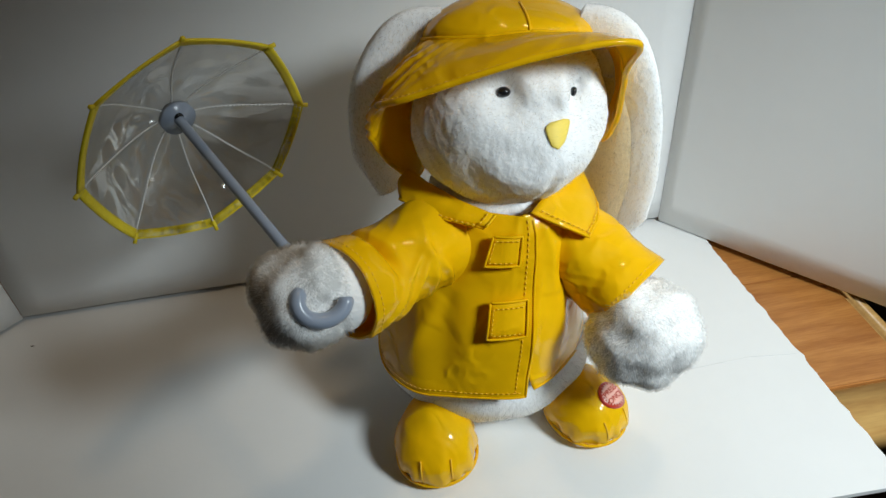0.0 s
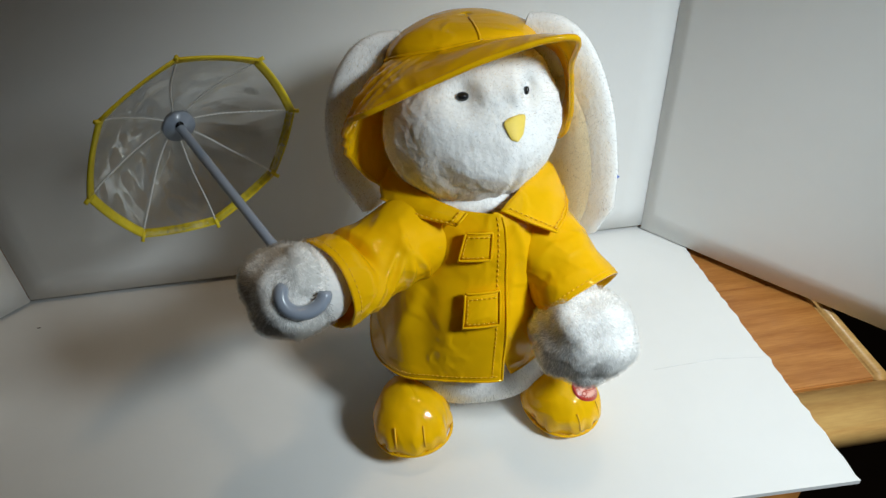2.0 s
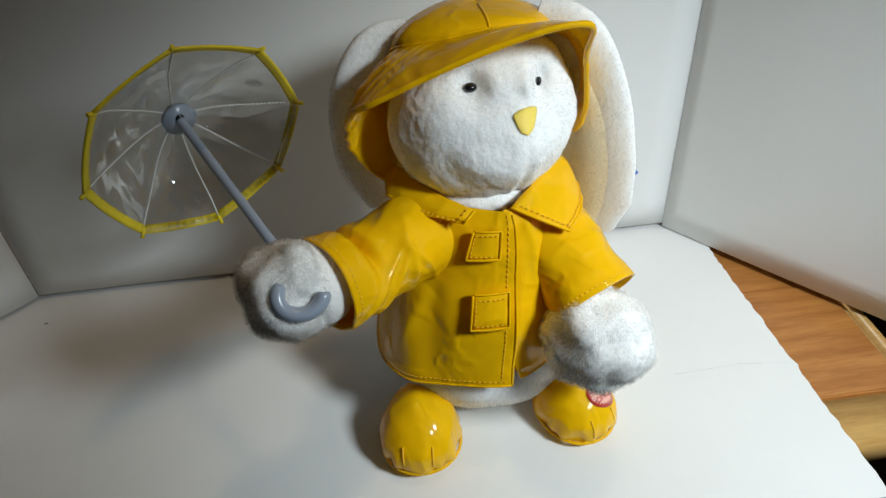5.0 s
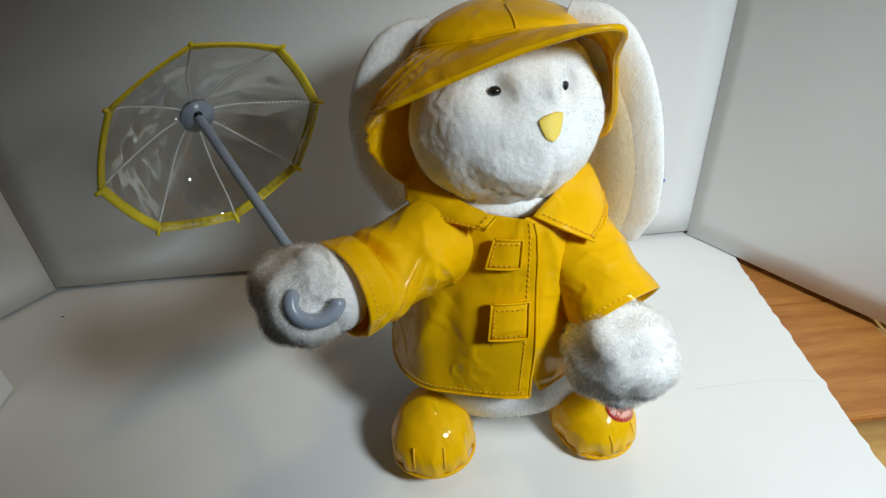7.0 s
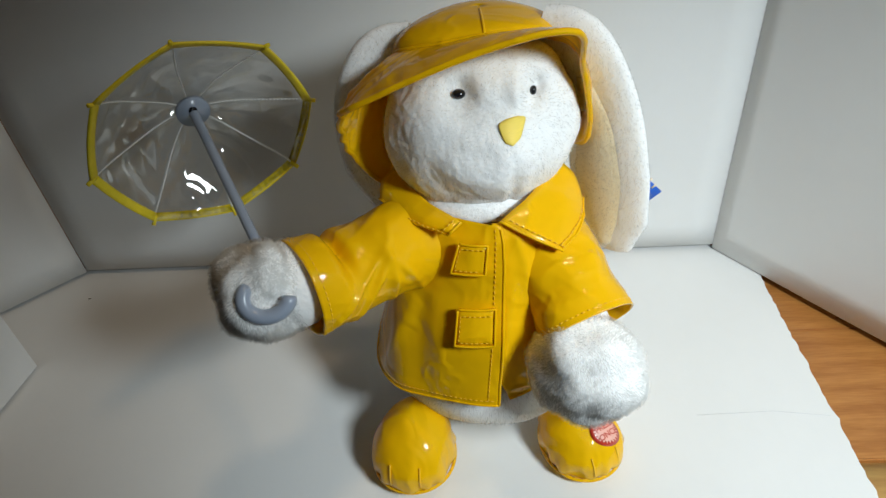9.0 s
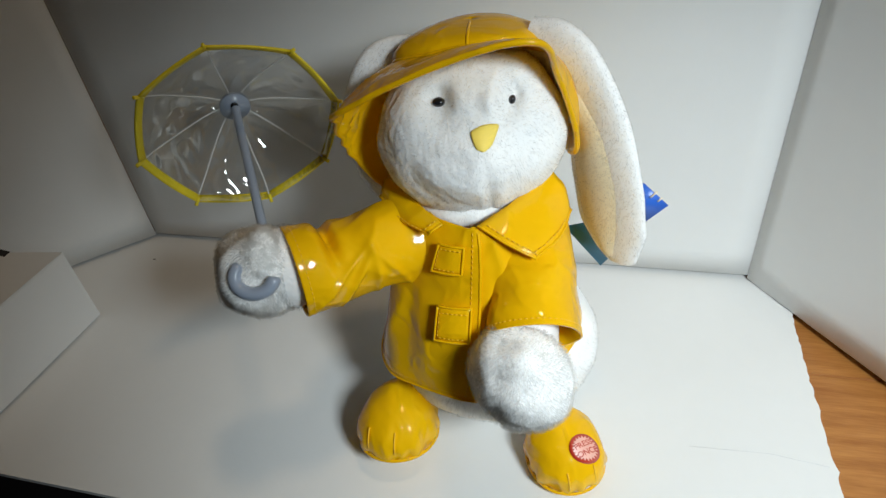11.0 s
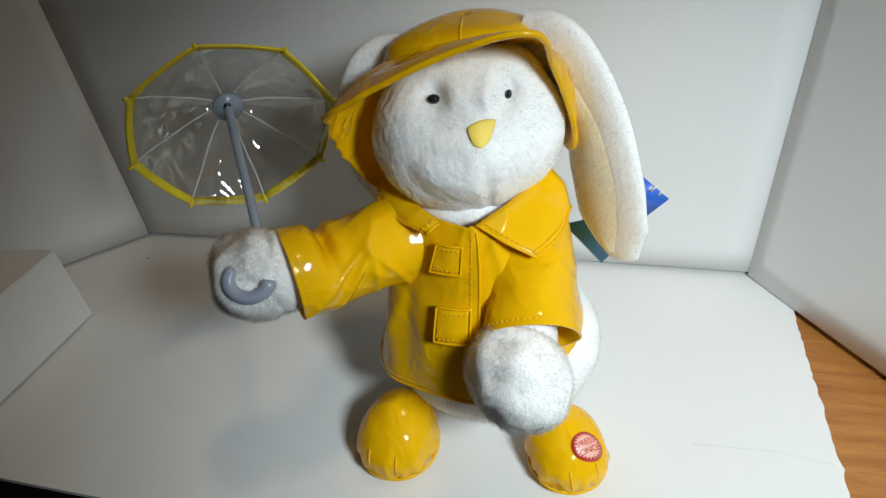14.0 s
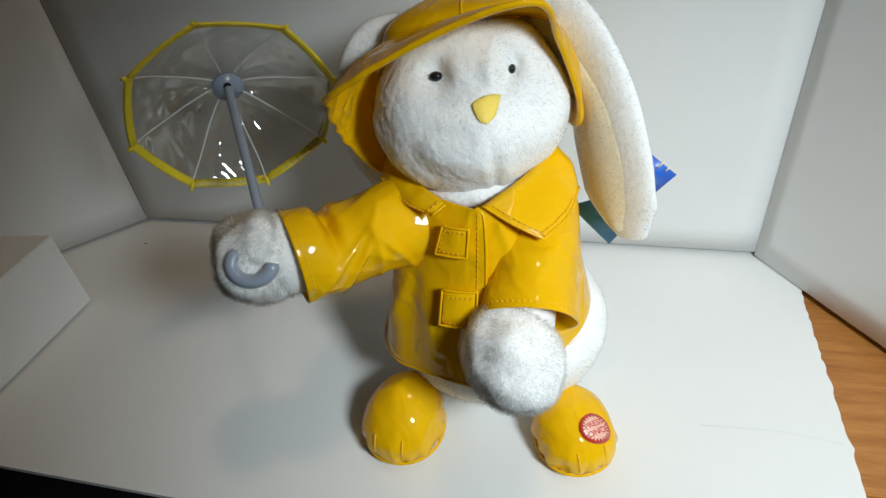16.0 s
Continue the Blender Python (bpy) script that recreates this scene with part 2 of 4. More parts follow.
def fur(shape, count, length, seed, width=0.00036, droop=0.5, keep=None, lay=1.0):
    """Short pile on a closed shape: tapered tufts of two faces each, lying with the nap. Gives verts, faces and soft normals."""
    verts, faces = shape
    v = np.asarray(verts, float)
    tri = np.array([t for f in faces for t in ((f[0], f[1], f[2]),) + (((f[0], f[2], f[3]),) if len(f) == 4 else ())])
    a, b, c = v[tri[:, 0]], v[tri[:, 1]], v[tri[:, 2]]
    cross = np.cross(b - a, c - a)
    if (cross * ((a + b + c) / 3 - v.mean(0))).sum() < 0:
        cross, faces = -cross, [tuple(reversed(f)) for f in faces]
    base_n = np.zeros_like(v)
    for k in range(3):
        np.add.at(base_n, tri[:, k], cross)
    base_n /= np.linalg.norm(base_n, axis=1)[:, None] + 1e-15
    size = np.linalg.norm(cross, axis=1) + 1e-15
    rng = np.random.default_rng(seed)
    count = int(count)
    pick = rng.choice(len(tri), count, p=size / size.sum())
    r1, r2 = np.sqrt(rng.random(count)), rng.random(count)
    w0, w1, w2 = (1 - r1)[:, None], (r1 * (1 - r2))[:, None], (r1 * r2)[:, None]
    p = w0 * a[pick] + w1 * b[pick] + w2 * c[pick]
    up = w0 * base_n[tri[pick, 0]] + w1 * base_n[tri[pick, 1]] + w2 * base_n[tri[pick, 2]]
    up /= np.linalg.norm(up, axis=1)[:, None] + 1e-15
    if keep is not None:
        ok = keep(p)
        p, up = p[ok], up[ok]
    count = len(p)
    thick = 1 + 0.3 * np.array([noise.noise(Vector(q) * 190.0) for q in p])[:, None]
    nap = np.array([noise.noise_vector(Vector(q) * 70.0) * 0.8 + 0.8 * noise.noise_vector(Vector(q) * 240.0) for q in p])
    nap = nap + rng.normal(0, 0.35, (count, 3)) + np.array([0, 0, -droop])
    nap -= up * (nap * up).sum(1)[:, None]
    nap *= lay / (np.linalg.norm(nap, axis=1)[:, None] + 0.4)
    way = up * rng.uniform(0.35, 0.8, count)[:, None] + nap
    way /= np.linalg.norm(way, axis=1)[:, None]
    side = np.cross(way, up) + rng.normal(0, 0.12, (count, 3))
    side /= np.linalg.norm(side, axis=1)[:, None] + 1e-15
    long = length * thick * rng.uniform(0.6, 1.15, count)[:, None]
    w = width * rng.uniform(0.7, 1.3, count)[:, None]
    root, mid, tip = p - up * length * 0.06, p + way * long * 0.55, p + way * long - up * long * 0.12
    out = np.stack([root - side * w, root + side * w, mid + side * w * 0.8, mid - side * w * 0.8, tip], 1)
    turn = (np.cross(out[:, 1] - out[:, 0], out[:, 2] - out[:, 0]) * up).sum(1) < 0
    out[turn] = out[turn][:, [1, 0, 3, 2, 4]]
    base = len(v) + 5 * np.arange(count)
    blades = [q for k in base.tolist() for q in ((k, k + 1, k + 2, k + 3), (k + 3, k + 2, k + 4))]
    soft = up + 0.22 * way + 0.1 * side
    soft /= np.linalg.norm(soft, axis=1)[:, None]
    return np.vstack([v, out.reshape(-1, 3)]), list(faces) + blades, len(faces), np.vstack([base_n, np.repeat(soft, 5, 0)])


def box_shape(x0, x1, y0, y1, z0, z1, bevel=0.0):
    bm = bmesh.new()
    bmesh.ops.create_cube(bm, size=1.0)
    for q in bm.verts:
        q.co = ((x0 + x1) / 2 + q.co.x * (x1 - x0), (y0 + y1) / 2 + q.co.y * (y1 - y0), (z0 + z1) / 2 + q.co.z * (z1 - z0))
    if bevel:
        bmesh.ops.bevel(bm, geom=bm.edges[:], offset=bevel, segments=2, affect="EDGES")
    bm.verts.index_update()
    out = [tuple(q.co) for q in bm.verts], [tuple(q.index for q in f.verts) for f in bm.faces]
    bm.free()
    return out


def slab(corners, z0, z1):
    """A flat sheet with thickness from its outline."""
    n = len(corners)
    verts = [(x, y, z1) for x, y in corners] + [(x, y, z0) for x, y in corners]
    faces = [tuple(range(n)), tuple(range(2 * n - 1, n - 1, -1))]
    faces += [(i, i + n, (i + 1) % n + n, (i + 1) % n) for i in range(n)]
    return verts, faces


def panel(a, b, height, depth, z0=0.0, lean=0.0, cells=24):
    """An upright board from a to b on the ground, thick behind its face, with a slow warp."""
    a, b = Vector((*a, 0)), Vector((*b, 0))
    along = (b - a).normalized()
    out = Vector((along.y, -along.x, 0))
    rings = []
    for i in range(cells + 1):
        row = []
        for j in range(cells + 1):
            s, h = j / cells, i / cells
            warp = 0.0022 * noise.noise(Vector((s * 1.6, h * 1.3, a.x * 9))) * min(1, 4 * min(s, 1 - s) + 0.2)
            row.append(a + (b - a) * s + out * (warp - lean * h * height) + Vector((0, 0, z0 + h * height)))
        rings.append(row)
    return shell(loft(rings, False), depth)


def stitch_row(path, step=0.0034, size=0.0004):
    """Thread dashes along a run."""
    path = np.asarray(path, float)
    d = np.r_[0, np.cumsum(np.linalg.norm(np.diff(path, axis=0), axis=1))]
    shapes = []
    at = 0.0
    while at + step * 0.62 < d[-1]:
        ends = [np.array([np.interp(q, d, path[:, k]) for k in range(3)]) for q in (at, at + step * 0.31, at + step * 0.62)]
        shapes.append(tube(ends, [size * 0.7, size, size * 0.7], 5))
        at += step
    return join(*shapes)


# ---- the setting ----
room = [("wall_north", (-1.9, 1.9, 1.4, 1.5, -0.75, 1.75)), ("wall_south", (-1.9, 1.9, -2.5, -2.4, -0.75, 1.75)),
        ("wall_west", (-2.0, -1.9, -2.4, 1.4, -0.75, 1.75)), ("wall_east", (1.9, 2.0, -2.4, 1.4, -0.75, 1.75))]
for name, dims in room:
    tagged(part(name, box_shape(*dims), PLASTER, smooth=False), "plain warm plaster wall of the room", "wall", kind="structure")
tagged(part("ceiling", box_shape(-2.0, 2.0, -2.5, 1.5, 1.75, 1.85), PLASTER, smooth=False), "plain pale room ceiling", "ceiling", kind="structure")
tagged(part("floor", box_shape(-2.0, 2.0, -2.5, 1.5, -0.85, -0.75), DARK, smooth=False), "dark room floor under the table", "floor", kind="structure")

# the table: planks along x, a paler front rail and a paler end rail
table = thing("wooden_table", (0.0, 0.1, -0.75), "orange-brown planked wooden table with paler edge rails", "table")
for k, (y0, y1) in enumerate(((-0.2235, -0.104), (-0.1035, 0.017), (0.0175, 0.138), (0.1385, 0.259), (0.2595, 0.38))):
    part("plank", box_shape(-0.9, 0.4175, y0, y1, -0.034, -0.0055 - 0.0003 * (k % 2), 0.0012), WOOD, table, smooth=False)
part("front_rail", box_shape(-0.9, 0.432, -0.2665, -0.2241, -0.034, -0.0048, 0.004), PALE_WOOD, table, "paler rounded front rail")
part("end_rail", box_shape(0.4181, 0.432, -0.2236, 0.38, -0.034, -0.0046, 0.003), PALE_WOOD, table, "pale narrow end rail")
for x in (-0.84, 0.37):
    for y in (-0.2, 0.32):
        part("leg", box_shape(x - 0.03, x + 0.03, y - 0.03, y + 0.03, -0.75, -0.0345, 0.004), WOOD, table)

# the lying board, with a slightly torn right edge
rng = np.random.default_rng(5)
edge = [(0.3358 - 0.036 * (y + 0.039) + rng.normal(0, 0.0005) + (0.0016 if abs(y + 0.14) < 0.004 or abs(y + 0.192) < 0.004 else 0), y) for y in np.linspace(-0.309, -0.0375, 60)]
outline = [(-0.42, -0.287), (-0.27, -0.2925), (0.346, -0.309)] + edge[1:] + [(0.3, 0.008), (-0.318, 0.006), (-0.44, -0.106), (-0.44, -0.2)]
tagged(part("lying_board", slab(outline, -0.0042, 0.0), BOARD, smooth=False), "white display board lying flat on the table", "board")
part("crease", join(tube([(0.245, -0.188, 0.0001), (0.30, -0.186, 0.0002), (0.338, -0.191, 0.0001)], 0.00016, 5)), CREASE, bpy.data.objects["lying_board"], "faint crease in the board")
part("speck", (ball(1)[0] * np.array([0.0022, 0.0008, 0.0004]) + np.array([-0.288, -0.039, 0.0]), ball(1)[1]), DARK, bpy.data.objects["lying_board"], "small dark speck")

# the folding board: three upright leaves
screen = thing("folding_board", (0, 0, 0.0), "white three-leaf display board standing open as a backdrop", "display board")
part("middle_leaf", panel((-0.305, 0.001), (0.305, 0.001), 0.62, 0.004, 0.0050), BOARD, screen)
part("side_leaf", panel((0.3075, -0.001), (0.515, -0.251), 0.62, 0.004, 0.0015), BOARD, screen)
part("side_leaf", panel((-0.591, -0.251), (-0.3075, -0.001), 0.62, 0.004, 0.0040), BOARD, screen)

# the white carton
carton = thing("white_carton", (-0.38, -0.2, 0.0), "plain white cardboard carton beside the board", "box")
ca, cb, cc, cd = (-0.296, -0.124), (-0.322, -0.29), (-0.446, -0.272), (-0.42, -0.138)
part("carton_body", slab([ca, cd, cc, cb], 0.003, 0.0815), BOARD, carton, smooth=False)
part("lid_flap", slab([ca, cd, cc, cb], 0.0819, 0.0831), BOARD, carton, smooth=False)

part("printed_mark", slab([(-0.348, -0.129), (-0.366, -0.126), (-0.367, -0.133), (-0.349, -0.136)], 0.0832, 0.0834), DARK, carton, "dark printed bar on the lid", smooth=False)

# ---- the plush rabbit ----
BASE = Vector((0.105, -0.18, 0.0))
NECK = Vector((0.11, -0.165, 0.19))
SHOULDER = Vector((0.138, -0.172, 0.166))
rabbit = thing("plush_rabbit", BASE, "white plush rabbit in a shiny yellow raincoat, hat and boots", "toy")
FACE = radians(16)


def facing(p, centre):
    """Turns a shape made looking along -y to the way the face looks."""
    p = np.asarray(p, float) - centre
    c, s = math.cos(FACE), math.sin(FACE)
    return np.stack([p[:, 0] * c - p[:, 1] * s, p[:, 0] * s + p[:, 1] * c, p[:, 2]], 1) + centre


# belly and seat
v, f = ball(5)
belly = v * np.array([0.0775, 0.069, 0.056])
belly[:, 2] = np.maximum(belly[:, 2], -0.0535)
belly += np.array([0.099, -0.157, 0.054])
belly += v * lumps(belly, 0.03, 0.003, 1)[:, None]
part("belly", fur((belly, f), 18000, 0.0036, 1, width=0.00013, keep=lambda p: (p[:, 2] < 0.074)), SHORT_PLUSH, rabbit)

# raincoat: rings from the neck to the hem, open down the front, with folds
COAT = [(0.189, 0.104, -0.172, 0.031, 0.030), (0.181, 0.103, -0.170, 0.043, 0.038), (0.166, 0.101, -0.167, 0.053, 0.046), (0.148, 0.099, -0.164, 0.057, 0.053),
        (0.128, 0.097, -0.163, 0.061, 0.061), (0.108, 0.095, -0.162, 0.066, 0.067), (0.088, 0.093, -0.161, 0.071, 0.071), (0.071, 0.092, -0.161, 0.0745, 0.074)]
GAP_AT = radians(9)


# pulls in the vinyl: angle, slant, half width, height, and the stretch from neck to hem
PULLS = [(-1.35, 0.60, 0.20, 0.0030, 0.00, 1.15), (-0.95, 0.45, 0.16, -0.0026, 0.00, 1.05), (-0.66, -0.35, 0.06, 0.0014, 0.05, 0.55), (-0.45, -0.65, 0.08, 0.0016, 0.35, 0.95),
         (0.34, 0.30, 0.06, 0.0018, 0.02, 0.60), (0.55, 0.25, 0.08, -0.0022, 0.05, 0.75), (0.42, -0.30, 0.06, 0.0018, 0.35, 0.85), (0.80, -0.30, 0.10, 0.0024, 0.25, 0.95)]


def crease(x, y, seed):
    """Sharp little ridges, as in pressed vinyl."""
    n = noise.noise(Vector((x, y, seed)))
    return max(0.0, 1 - 6 * abs(n)) ** 1.3


def coat_point(u, a, out=0.0):
    """u: 0 at the neck, 1 at the hem; a: the angle from the front, to the viewer's right."""
    rows = np.array(COAT)
    s = u * (len(rows) - 1)
    z, cx, cy, rx, ry = [np.interp(s, range(len(rows)), rows[:, k]) for k in range(5)]
    b = (a + math.pi) % (2 * math.pi) - math.pi
    fold = 0.0020 * u * u * math.sin(5 * a + 0.6) + 0.0022 * noise.noise(Vector((math.sin(a) * 1.5, math.cos(a) * 1.5, u * 2.2 + 3.1)))
    # soft pulls that run down from the armpits, and dents between the tabs and the free sleeve
    for at, slope, wide, deep, top, low in PULLS:
        line = b - at - slope * u
        fold += deep * math.exp(-(line / wide) ** 2) * math.sin(math.pi * min(1.0, max(0.0, (u - top) / (low - top)))) ** 0.8
    r = 1 + (fold + out) / rx
    z += 0.006 * u * math.sin(2 * a + 0.9) - 0.002 * math.sin(u * 3)
    return np.array([cx + rx * r * math.sin(a), cy - ry * r * math.cos(a), z])


OVER = 0.0034
rows = []
for u in np.linspace(0, 1, 72):
    split = 0.34 * max(0, u - 0.60) ** 1.1
    under, over = GAP_AT - 0.10 + split * 1.6, GAP_AT + 0.035 - 0.25 * split
    rows.append([coat_point(u, a, OVER * min(1.0, max(0.0, 1 - (over + 2 * math.pi - a) / 0.42)) ** 1.5) for a in np.linspace(under, over + 2 * math.pi, 220)])
coat = part("raincoat", shell(loft(rows, False), 0.0013), VINYL, rabbit, "glossy yellow vinyl raincoat with top-stitched hem")
part("hem_edge", tube(np.array(rows[-1]), 0.0008, 6), VINYL, coat)
part("front_edge", tube(np.array([r[-1] for r in rows[2:]]), 0.0009, 6), VINYL, coat)
part("hem_stitching", stitch_row([coat_point(0.962, a, 0.0009 + OVER * min(1.0, max(0.0, 1 - (GAP_AT + 2 * math.pi - a) / 0.42)) ** 1.5) for a in np.linspace(GAP_AT + 0.2, GAP_AT + 6.25, 200)], size=0.0003), THREAD, coat)
part("front_stitching", stitch_row([np.array(r[-4]) + np.array([0.0, -0.0006, 0.0002]) for r in rows[2:-2]], size=0.0003), THREAD, coat)


def tab(u, a, name="closure_tab"):
    """A stitched closing tab across the front."""
    du, da = 0.080, 0.172
    rows = [[coat_point(u + i * du, a + j * da, 0.0066 - 0.0006 * abs(j)) for j in np.linspace(-1, 1, 9)] for i in np.linspace(-1, 1, 7)]
    ob = part(name, shell(loft(rows, False), 0.0018), VINYL, coat, "stitched yellow closing tab")
    around = [(i, -1.0) for i in np.linspace(-1, 1, 9)] + [(1.0, j) for j in np.linspace(-0.8, 1, 10)] + [(i, 1.0) for i in np.linspace(0.8, -1, 9)] + [(-1.0, j) for j in np.linspace(0.8, -1, 10)]
    part("tab_edge", tube([coat_point(u + i * du, a + j * da, 0.0066) for i, j in around], 0.0008, 6), VINYL, coat)
    frame_run = [coat_point(u - du * 0.72, a + j * da, 0.0076) for j in np.linspace(0.8, -0.8, 9)] + [coat_point(u + i * du, a - 0.8 * da, 0.0076) for i in np.linspace(-0.72, 0.72, 7)] + [coat_point(u + du * 0.72, a + j * da, 0.0076) for j in np.linspace(-0.8, 0.8, 9)]
    part("tab_stitching", stitch_row(frame_run, 0.0030, 0.0003), THREAD, coat)
    return ob


tab(0.21, -0.17)
tab(0.54, -0.06)


def collar(front, back, tip, low):
    """One pointed collar flap, folded down from the neck."""
    front, back, tip, low = (np.array(q) for q in (front, back, tip, low))
    mid = np.array([0.104, -0.165, 0.17])
    rows = []
    for i in np.linspace(0, 1, 12):
        row = []
        for j in np.linspace(0, 1, 16):
            p = (front * (1 - j) + back * j) * (1 - i) + (tip * (1 - j) + low * j) * i
            away = p - mid
            away[2] *= 0.4
            away /= np.linalg.norm(away)
            row.append(p + away * (0.0045 * math.sin(math.pi * j) + 0.004 * math.sin(math.pi * i * 0.9) + 0.0015 + 0.0008 * crease(j * 3, i * 2, 8.0)))
        rows.append(row)
    flap = part("collar", shell(loft(rows, False), 0.0015), VINYL, coat, "pointed yellow collar flap")
    part("collar_edge", tube(np.array([r[0] for r in rows] + rows[-1][1:]), 0.0008, 6), VINYL, coat)
    seam = [np.array(r[1]) for r in rows[1:]] + [np.array(p) for p in rows[10][1:12]]
    part("collar_stitching", stitch_row([p + np.array([0.0, -0.0012, 0.0010]) for p in seam]), THREAD, coat)


collar((0.110, -0.2015, 0.1905), (0.144, -0.150, 0.197), (0.142, -0.2085, 0.1745), (0.157, -0.168, 0.179))
collar((0.090, -0.2020, 0.1915), (0.048, -0.150, 0.196), (0.083, -0.2055, 0.1865), (0.042, -0.170, 0.187))


def sleeve_shape(guide, radii, seed, wrinkle=0.0012, rough=0.0004, pinch=0.0):
    path = smooth_path(guide, 100)
    tang, a, b = frames_along(path)
    r = np.interp(np.linspace(0, 1, 100), np.linspace(0, 1, len(radii)), radii)
    rows = []
    for k in range(100):
        s = k / 99
        row = []
        for q in np.linspace(0, 2 * np.pi, 120, endpoint=False):
            w = wrinkle * math.sin(s * 17 + 2.4 * math.sin(q + seed) + seed) * min(1, max(0, (s - 0.25) * 4)) * min(1, (1 - s) * 6) * (0.6 + 0.4 * math.sin(q * 2 + seed))
            w += 0.002 * noise.noise(Vector((math.cos(q), math.sin(q), s * 5 + seed))) * min(1, max(0, (s - 0.2) * 4))
            w += rough * crease(math.cos(q) * 1.9 + s * 3, math.sin(q) * 1.9 + s * 3.6, seed) * min(1, max(0, (s - 0.3) * 4)) * min(1, (1 - s) * 8)
            up = math.cos(q) * a[k][2] + math.sin(q) * b[k][2]
            near = -(math.cos(q) * a[k][1] + math.sin(q) * b[k][1])
            w -= pinch * (1.5 * math.exp(-((s - 0.79) / 0.035) ** 2) + 0.75 * math.exp(-((s - 0.70) / 0.14) ** 2)) * max(0, up) ** 1.5
            for s0, slant, wide, high in ((0.70, -0.16, 0.022, 0.55), (0.60, 0.02, 0.020, 0.40), (0.82, -0.30, 0.020, 0.45), (0.50, 0.20, 0.028, 0.35)):
                w += pinch * high * math.exp(-((s - s0 - slant * up) / wide) ** 2) * max(0, near) ** 0.7 * max(0.0, 1 - abs(up)) ** 0.5
            row.append(path[k] + (r[k] + w) * (math.cos(q) * a[k] + math.sin(q) * b[k]))
        rows.append(row)
    return rows


def plush(name, centre, radii, turn, count, seed, parent, length=0.0040, mat=None, level=5, uneven=0.004, label="", origin=None):
    v, f = ball(level)
    p = v * np.array(radii)
    p = p @ np.array(Euler([radians(q) for q in turn]).to_matrix()).T + np.array(centre)
    p = p + v * lumps(p, 0.018, uneven, seed)[:, None]
    p = p + v * lumps(p, 0.007, 0.0006, seed + 3)[:, None]
    return part(name, fur((p, f), count, length, seed, width=0.00012), mat or PLUSH, parent, label, origin)


# the arm that holds the umbrella
arm = part("arm", fur(tube(smooth_path([(0.07, -0.17, 0.158), (0.03, -0.2, 0.168), (-0.014, -0.2350, 0.174)], 24), np.r_[np.linspace(0.009, 0.0105, 18), 0.016, 0.0225, 0.0252, 0.0252, 0.0240, 0.0205], 40, False), 9000, 0.0036, 15, width=0.00013, keep=lambda p: p[:, 0] < 0.004), PLUSH, rabbit)
rows = sleeve_shape([(0.088, -0.165, 0.152), (0.056, -0.184, 0.163), (0.028, -0.208, 0.169), (-0.001, -0.231, 0.172)], [0.027, 0.028, 0.0270, 0.0270, 0.0285], 1.0, pinch=0.0072)
part("sleeve", shell(loft(rows), 0.0013), VINYL, arm, "glossy yellow vinyl sleeve")
part("cuff_stitching", stitch_row(np.array(rows[95] + rows[95][:1]) * 1.0), THREAD, arm)
part("shoulder_seam", tube(np.array(rows[27] + rows[27][:1]), 0.0011, 6), VINYL, arm)
plush("paw", (-0.020, -0.236, 0.175), (0.0262, 0.0262, 0.0275), (0, 0, 20), 20000, 3, arm)

# the free arm, which swings from its shoulder
free_arm = part("arm", tube(smooth_path([(0.134, -0.176, 0.156), (0.147, -0.205, 0.138), (0.159, -0.236, 0.114)], 12), np.linspace(0.017, 0.0205, 12), 20), CUFF, rabbit, "white satin forearm", origin=SHOULDER)
rows = sleeve_shape([(0.117, -0.148, 0.163), (0.134, -0.174, 0.1565), (0.148, -0.199, 0.142), (0.160, -0.223, 0.127)], [0.0235, 0.0270, 0.0270, 0.0272, 0.0285], 3.0, 0.0006, 0.0005)
part("sleeve", shell(loft(rows), 0.0013), VINYL, free_arm, "glossy yellow vinyl sleeve")
part("cuff_stitching", stitch_row(np.array(rows[95] + rows[95][:1])), THREAD, free_arm)
plush("paw", (0.158, -0.2405, 0.1095), (0.0332, 0.0275, 0.0350), (0, 0, -22), 24000, 4, free_arm)


plush("neck", (0.098, -0.160, 0.186), (0.039, 0.034, 0.015), (0, 0, 0), 5000, 6, rabbit, 0.0022, mat=SHORT_PLUSH, uneven=0.001)


# ---- head, with what it wears ----
def head_shape(p):
    """Unit ball to the rounded face: broad cheeks, a full muzzle, a shallow brow."""
    q = p * np.array([0.056, 0.047, 0.048])
    x, y, z = p[:, 0], p[:, 1], p[:, 2]
    front = np.clip(-y, 0, 1)
    q[:, 1] -= 0.010 * np.exp(-((x / 0.62) ** 2 + ((z + 0.18) / 0.42) ** 2)) * front
    q[:, 1] += 0.012 * np.exp(-((x / 0.9) ** 2 + ((z - 0.66) / 0.24) ** 2)) * front
    q[:, 1] -= 0.0085 * np.exp(-(((x - 0.225) / 0.075) ** 2 + ((z - 0.58) / 0.16) ** 2)) * front
    q[:, 2] *= np.where(z < 0, 1.20, 1.0)
    q[:, 0] *= 1 + 0.05 * np.exp(-((z + 0.25) / 0.4) ** 2)
    q[:, 1] += 0.0032 * np.exp(-(((x - 0.06) / 0.055) ** 2)) * np.exp(-((z + 0.35) / 0.3) ** 2) * front
    return q


HEAD_AT = np.array([0.102, -0.152, 0.228])
v, f = ball(6)
skull = facing(head_shape(v) + HEAD_AT, HEAD_AT)
skull += v * (lumps(skull, 0.02, 0.002, 9) + lumps(skull, 0.0050, 0.0006, 12))[:, None]


